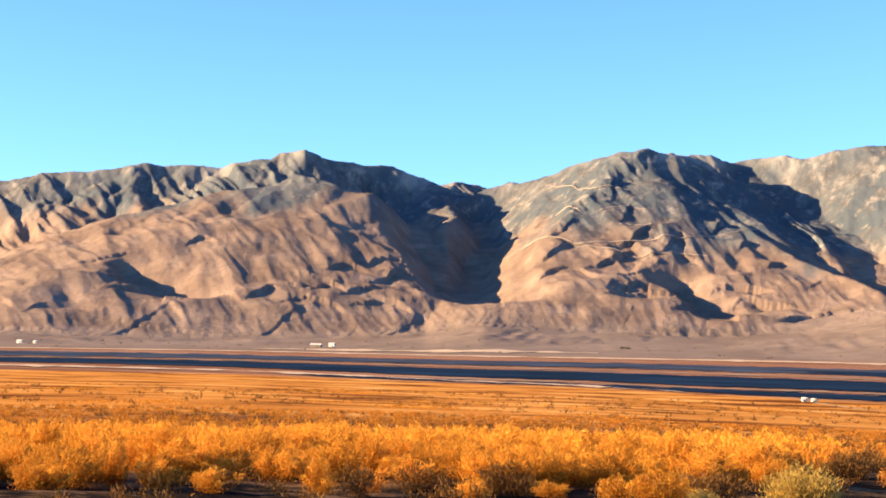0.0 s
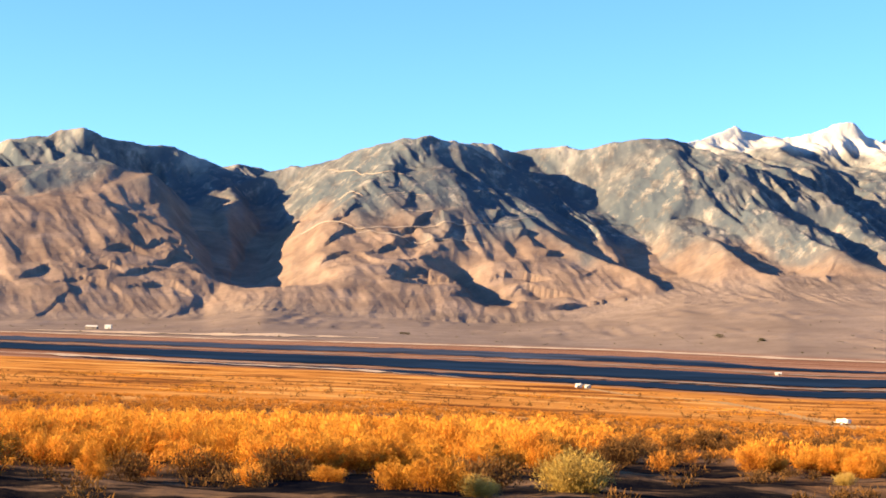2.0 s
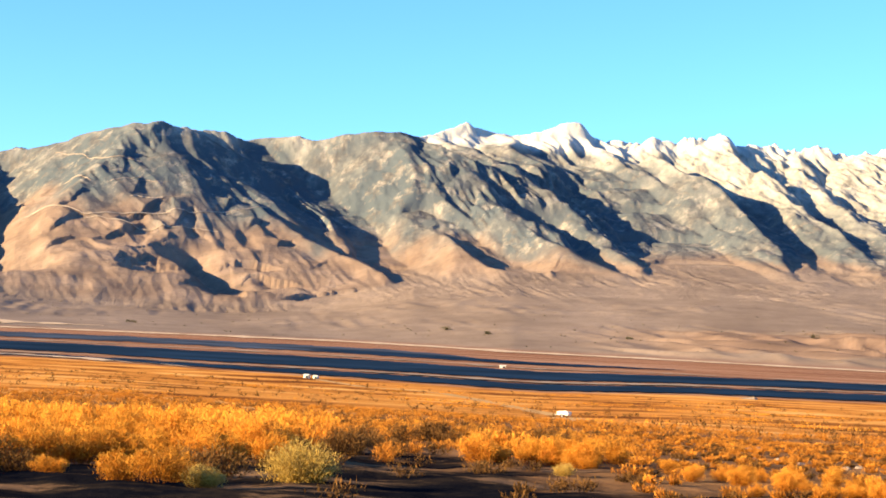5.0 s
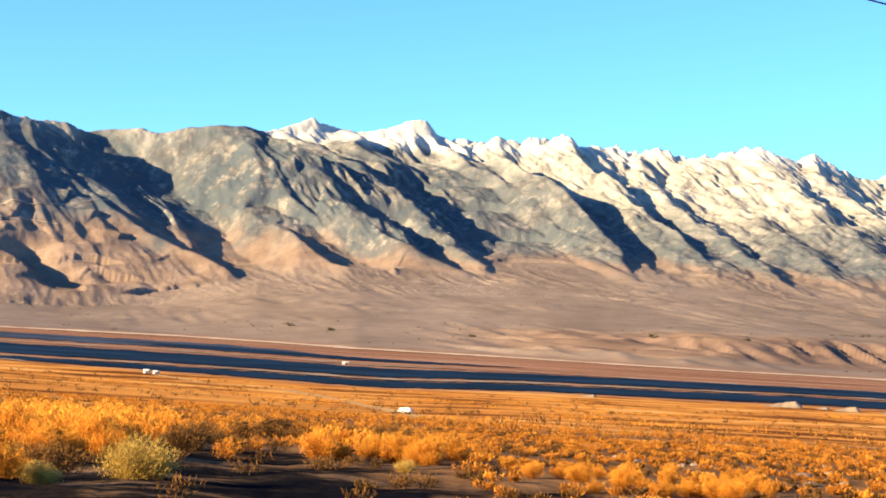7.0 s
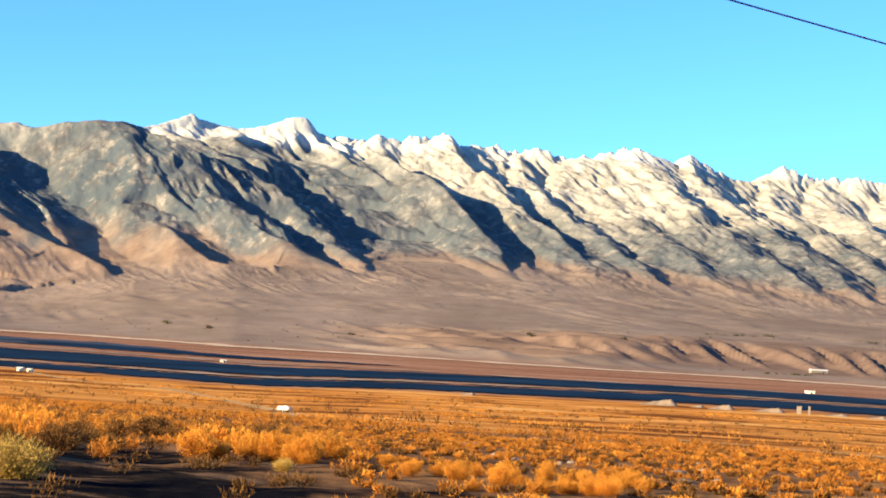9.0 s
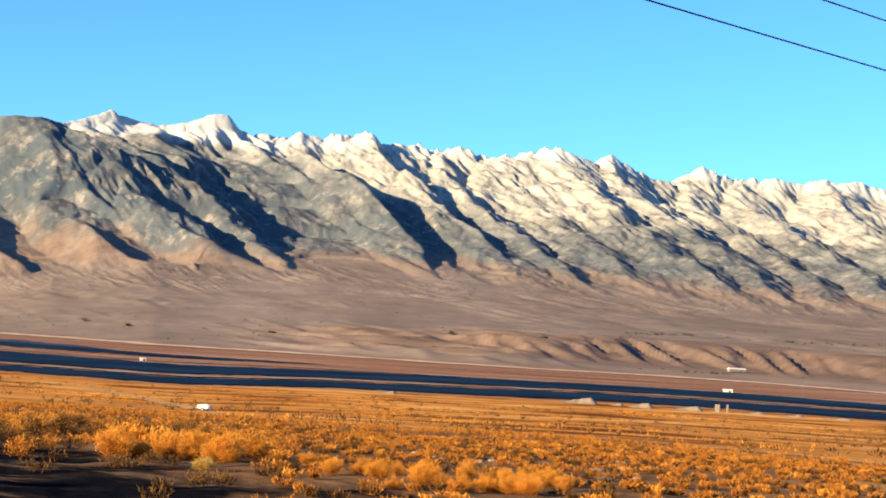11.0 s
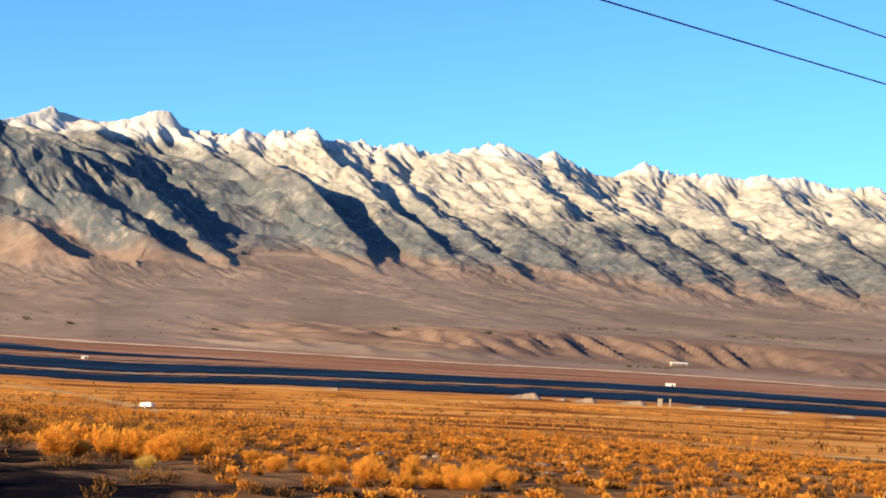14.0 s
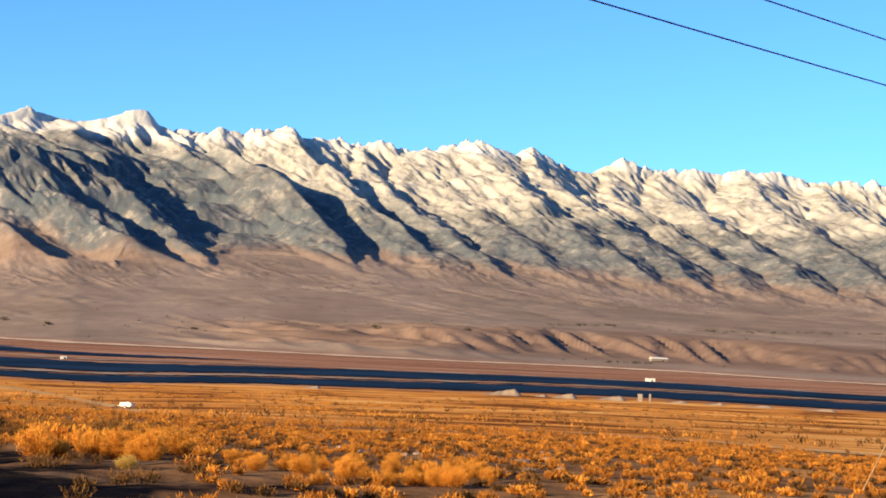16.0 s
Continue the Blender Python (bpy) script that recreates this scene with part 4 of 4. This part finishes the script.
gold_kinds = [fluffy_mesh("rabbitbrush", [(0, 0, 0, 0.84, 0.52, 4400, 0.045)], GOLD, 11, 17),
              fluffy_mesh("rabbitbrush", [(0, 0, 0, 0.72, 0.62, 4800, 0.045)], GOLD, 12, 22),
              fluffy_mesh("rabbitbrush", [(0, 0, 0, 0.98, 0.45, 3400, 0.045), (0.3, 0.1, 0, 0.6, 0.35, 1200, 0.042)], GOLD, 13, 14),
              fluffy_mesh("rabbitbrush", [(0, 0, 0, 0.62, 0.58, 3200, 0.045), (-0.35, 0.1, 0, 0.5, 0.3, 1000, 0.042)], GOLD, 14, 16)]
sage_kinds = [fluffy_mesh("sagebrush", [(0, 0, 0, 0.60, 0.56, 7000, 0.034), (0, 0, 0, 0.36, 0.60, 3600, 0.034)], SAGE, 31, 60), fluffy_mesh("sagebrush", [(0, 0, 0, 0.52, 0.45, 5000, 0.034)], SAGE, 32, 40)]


def plant(kinds, x, y, size, label, group):
    me = kinds[int(rng.integers(len(kinds)))]
    ob = new(me.name.split(".")[0], me)
    ob.matrix_world = Matrix.Translation((x, y, float(ground_at(x, y)))) @ Matrix.Rotation(rng.uniform(0, 6.28), 4, "Z") @ Matrix.Diagonal((size, size, size * rng.uniform(0.85, 1.1), 1))
    return tagged(ob, label, "bush", group)


# the big round sage bushes and their neighbours
plant(sage_kinds[:1], -0.97, 26.4, 1.05, "round grey-green sagebrush on bare soil", "sagebrush on the slope")
plant(sage_kinds[1:], -2.35, 24.9, 0.8, "dark olive sagebrush in half shade", "sagebrush on the slope")
plant(sage_kinds[1:], 4.1, 33.5, 0.55, "small grey sagebrush on bare soil", "sagebrush on the slope")

for az, r, size in ((-8.0, 25.3, 0.75), (-6.9, 24.6, 0.85), (-6.2, 26.0, 0.5), (-13.2, 26.8, 0.5), (-18.5, 27.0, 0.7), (-22.0, 27.2, 0.75), (-10.6, 27.6, 0.55)):
    x, y = xy_of(az, r)
    plant(gold_kinds, float(x), float(y), size, "lone golden rabbitbrush on soil darkened as shade", "rabbitbrush on the slope")

# brown leafless shrubs round the bare soil painted dark as shade
dark_kinds = [fluffy_mesh("dry_shrub", [(0, 0, 0, 0.62, 0.55, 1300, 0.06)], TWIG, 35, 16), fluffy_mesh("dry_shrub", [(0, 0, 0, 0.45, 0.62, 1100, 0.055)], TWIG, 36, 20),
              fluffy_mesh("dry_shrub", [(0, 0, 0, 0.58, 0.45, 800, 0.06)], TAWNY, 37, 11)]
for n in range(46):
    az, r = rng.uniform(-3.2, 1.5), rng.uniform(35, 48)
    if n < 7:
        az, r = rng.uniform(-20, -3), rng.uniform(26, 29)
    if n > 31:
        az, r = rng.uniform(1.5, 8.0), rng.uniform(48.5, 53)
    x, y = xy_of(az, r)
    plant(dark_kinds, float(x), float(y), rng.uniform(0.7, 1.15), "leafless brown dry shrub beside soil darkened as shade", "dry shrubs on the slope")

# where the plants stand
N = 90000
az_b = rng.uniform(-34, 36, N)
r_b = np.sqrt(rng.uniform(21 ** 2, 430 ** 2, N))
x_b, y_b = xy_of(az_b, r_b)
z_b = ground_at(x_b, y_b)
field = fbm(x_b / 9, y_b / 9, 3, 950)
things = 0
spec_gold, spec_low, spec_far, spec_dark = [], [], [], []
more = np.sqrt(rng.uniform(21 ** 2, 80 ** 2, 9000))
az_n = rng.uniform(-34, 36, 9000)
x_n, y_n = xy_of(az_n, more)
z_n = ground_at(x_n, y_n)
share = tall_share(az_n, more)
pick = rng.uniform(0, 1, 9000)
order = np.argsort(more)
for i in order:
    size = float(rng.uniform(0.7, 1.15)) * (0.5 if az_n[i] > 9.5 else 0.78 if az_n[i] > 2.5 else 1.0)
    clear = min(math.hypot(x_n[i] + 0.97, y_n[i] - 26.0) / 1.6, math.hypot(x_n[i] + 2.35, y_n[i] - 24.6) / 1.3)
    if pick[i] < 0.42 * share[i] and clear > 1:
        if things < 270 and more[i] < 48:
            plant(gold_kinds, float(x_n[i]), float(y_n[i]), size, "fluffy golden rabbitbrush gone dry in autumn", "rabbitbrush on the slope")
            things += 1
        else:
            spec_gold.append((x_n[i], y_n[i], z_n[i], 0.75 * size, 0.5 * size, 430, 0.078))
    elif pick[i] > (0.92 if more[i] < belt_rim(az_n[i]) + 1 and az_n[i] < 9 else 0.85) and share[i] < 0.5:
        spec_dark.append((x_n[i], y_n[i], z_n[i], 0.34 * size, 0.42 * size, 130, 0.07))
    elif pick[i] < (0.32 if az_n[i] > 9 else 0.10) + 0.14 * smoothstep(36, 55, more[i]) and share[i] < 0.5 and (az_n[i] > 9 or more[i] > max(34.0, float(belt_rim(az_n[i])) + 2.0)):
        (spec_gold if pick[i] < 0.05 else spec_low).append((x_n[i], y_n[i], z_n[i], 0.36 * size, 0.42 * size, 190, 0.062))
streak = fbm(x_b / 34, y_b / 26, 4, 960)
edge_b = stubble_edge(az_b)
for i in range(N):
    if r_b[i] < 78 or edge_b[i] < r_b[i] < edge_b[i] + 14 or r_b[i] > near_shore(az_b[i]) - 12:
        continue
    size, luck = float(0.7 + 0.5 * rng.uniform()), rng.uniform()
    if r_b[i] < edge_b[i]:
        if luck < 0.30 + 0.40 * field[i]:
            spec_low.append((x_b[i], y_b[i], z_b[i], 0.32 * size, 0.45 * size, 60, 0.10))
        elif luck > 0.92:
            spec_dark.append((x_b[i], y_b[i], z_b[i], 0.34 * size, 0.5 * size, 34, 0.13))
    elif luck < 0.5 * (streak[i] - 0.33):
        spec_far.append((x_b[i], y_b[i], z_b[i], 0.12 * size, 1.6 * size, 16, 0.22))
    elif luck > 0.988:
        spec_dark.append((x_b[i], y_b[i], z_b[i], 0.42 * size, 0.9 * size, 18, 0.28))
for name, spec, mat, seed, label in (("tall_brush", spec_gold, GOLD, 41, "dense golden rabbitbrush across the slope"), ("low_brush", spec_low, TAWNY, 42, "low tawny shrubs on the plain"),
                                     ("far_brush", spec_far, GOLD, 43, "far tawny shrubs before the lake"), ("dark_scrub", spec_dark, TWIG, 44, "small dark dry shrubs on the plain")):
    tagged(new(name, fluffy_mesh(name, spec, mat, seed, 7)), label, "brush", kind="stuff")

# dark shrubs and small trees far out on the fan
OLIVE = leaf_material("olive_leaves", (0.03, 0.025, 0.015), (0.07, 0.065, 0.035), (0.11, 0.10, 0.055))


def on_fan(az, r):
    x, y = xy_of(az, r)
    return float(x), float(y), float(ground_height(az, r) + fan_relief(az, r))


for n, (az, r, w, tall) in enumerate([(2.64, 1645, 6.0, 3.8), (15.2, 1516, 5.5, 4.2), (4.1, 1560, 4.4, 3.0), (-8.1, 1700, 6.0, 2.4), (9.0, 1520, 3.2, 2.2), (18.4, 1460, 3.6, 2.6)]):
    fx, fy, fz = on_fan(az, r)
    tree = new("desert_tree")
    tree.location = (fx, fy, fz - 0.2)
    for k in range(3):
        part("trunk", rod((0.3 * k - 0.3, 0, 0), (0.8 * k - 0.8, 0.2 * k, tall * 0.55), 0.16, 6, 0.6), WOOD, tree)
    crown = new("crown", fluffy_mesh("crown", [(0, 0, tall * 0.2, tall * 0.9, w, 420, 0.7), (w * 0.7, 0, 0, tall * 0.6, w * 0.6, 200, 0.6)], OLIVE, 60 + n, 14))
    crown.parent = tree
    tagged(tree, "low spreading dark desert tree on the fan", "tree", "trees on the fan")
rows_spec = []
for n in range(44):
    az = float(rng.uniform(21.0, 32.5))
    rows_spec.append((*on_fan(az, 1740 + 8.0 * (az - 21) + float(rng.normal()) * 7), float(rng.uniform(1.0, 2.2)), float(rng.uniform(3, 7)), 70, 0.8))
for n in range(12):
    az = float(rng.uniform(23.2, 24.8))
    rows_spec.append((*on_fan(az, 1290 + float(rng.normal()) * 3), float(rng.uniform(0.8, 1.6)), float(rng.uniform(2, 4)), 70, 0.6))
for n in range(260):
    az = float(rng.uniform(-30, 31))
    rows_spec.append((*on_fan(az, float(far_shore(az)) + float(rng.uniform(60, 900))), float(rng.uniform(0.6, 1.5)), float(rng.uniform(0.8, 2.2)), 40, 0.6))
tagged(new("shrub_rows", fluffy_mesh("shrub_rows", rows_spec, OLIVE, 77, 8)), "scattered dark shrubs along washes of the fan", "shrubs", kind="stuff")

# stones on the bare soil
STONE = plain("field_stone", (0.22, 0.16, 0.115), 0.9, 0.3, 4.0)


def stone_mesh(seed):
    bm = bmesh.new()
    bmesh.ops.create_icosphere(bm, subdivisions=2, radius=0.5)
    for v in bm.verts:
        v.co *= 1 + 0.35 * noise.noise(v.co * 2.2 + Vector((seed, 0, 0)))
        v.co.z *= 0.55
    me = bpy.data.meshes.new("stone")
    bm.to_mesh(me)
    bm.free()
    me.materials.append(STONE)
    return me


stones = [stone_mesh(s * 5.1) for s in range(4)]
for i in range(40):
    az, r = rng.uniform(5, 24), math.sqrt(rng.uniform(40 ** 2, 66 ** 2))
    s = float(rng.uniform(0.10, 0.32))
    ob = new("stone", stones[i % 4])
    ob.matrix_world = Matrix.Translation(at_ground(az, r, 0.06 * s)) @ Matrix.Rotation(rng.uniform(0, 6.28), 4, "Z") @ Matrix.Diagonal((s * 1.4, s, s, 1))
    tagged(ob, "small tan stone lying on bare soil", "stone", "stones on the slope")
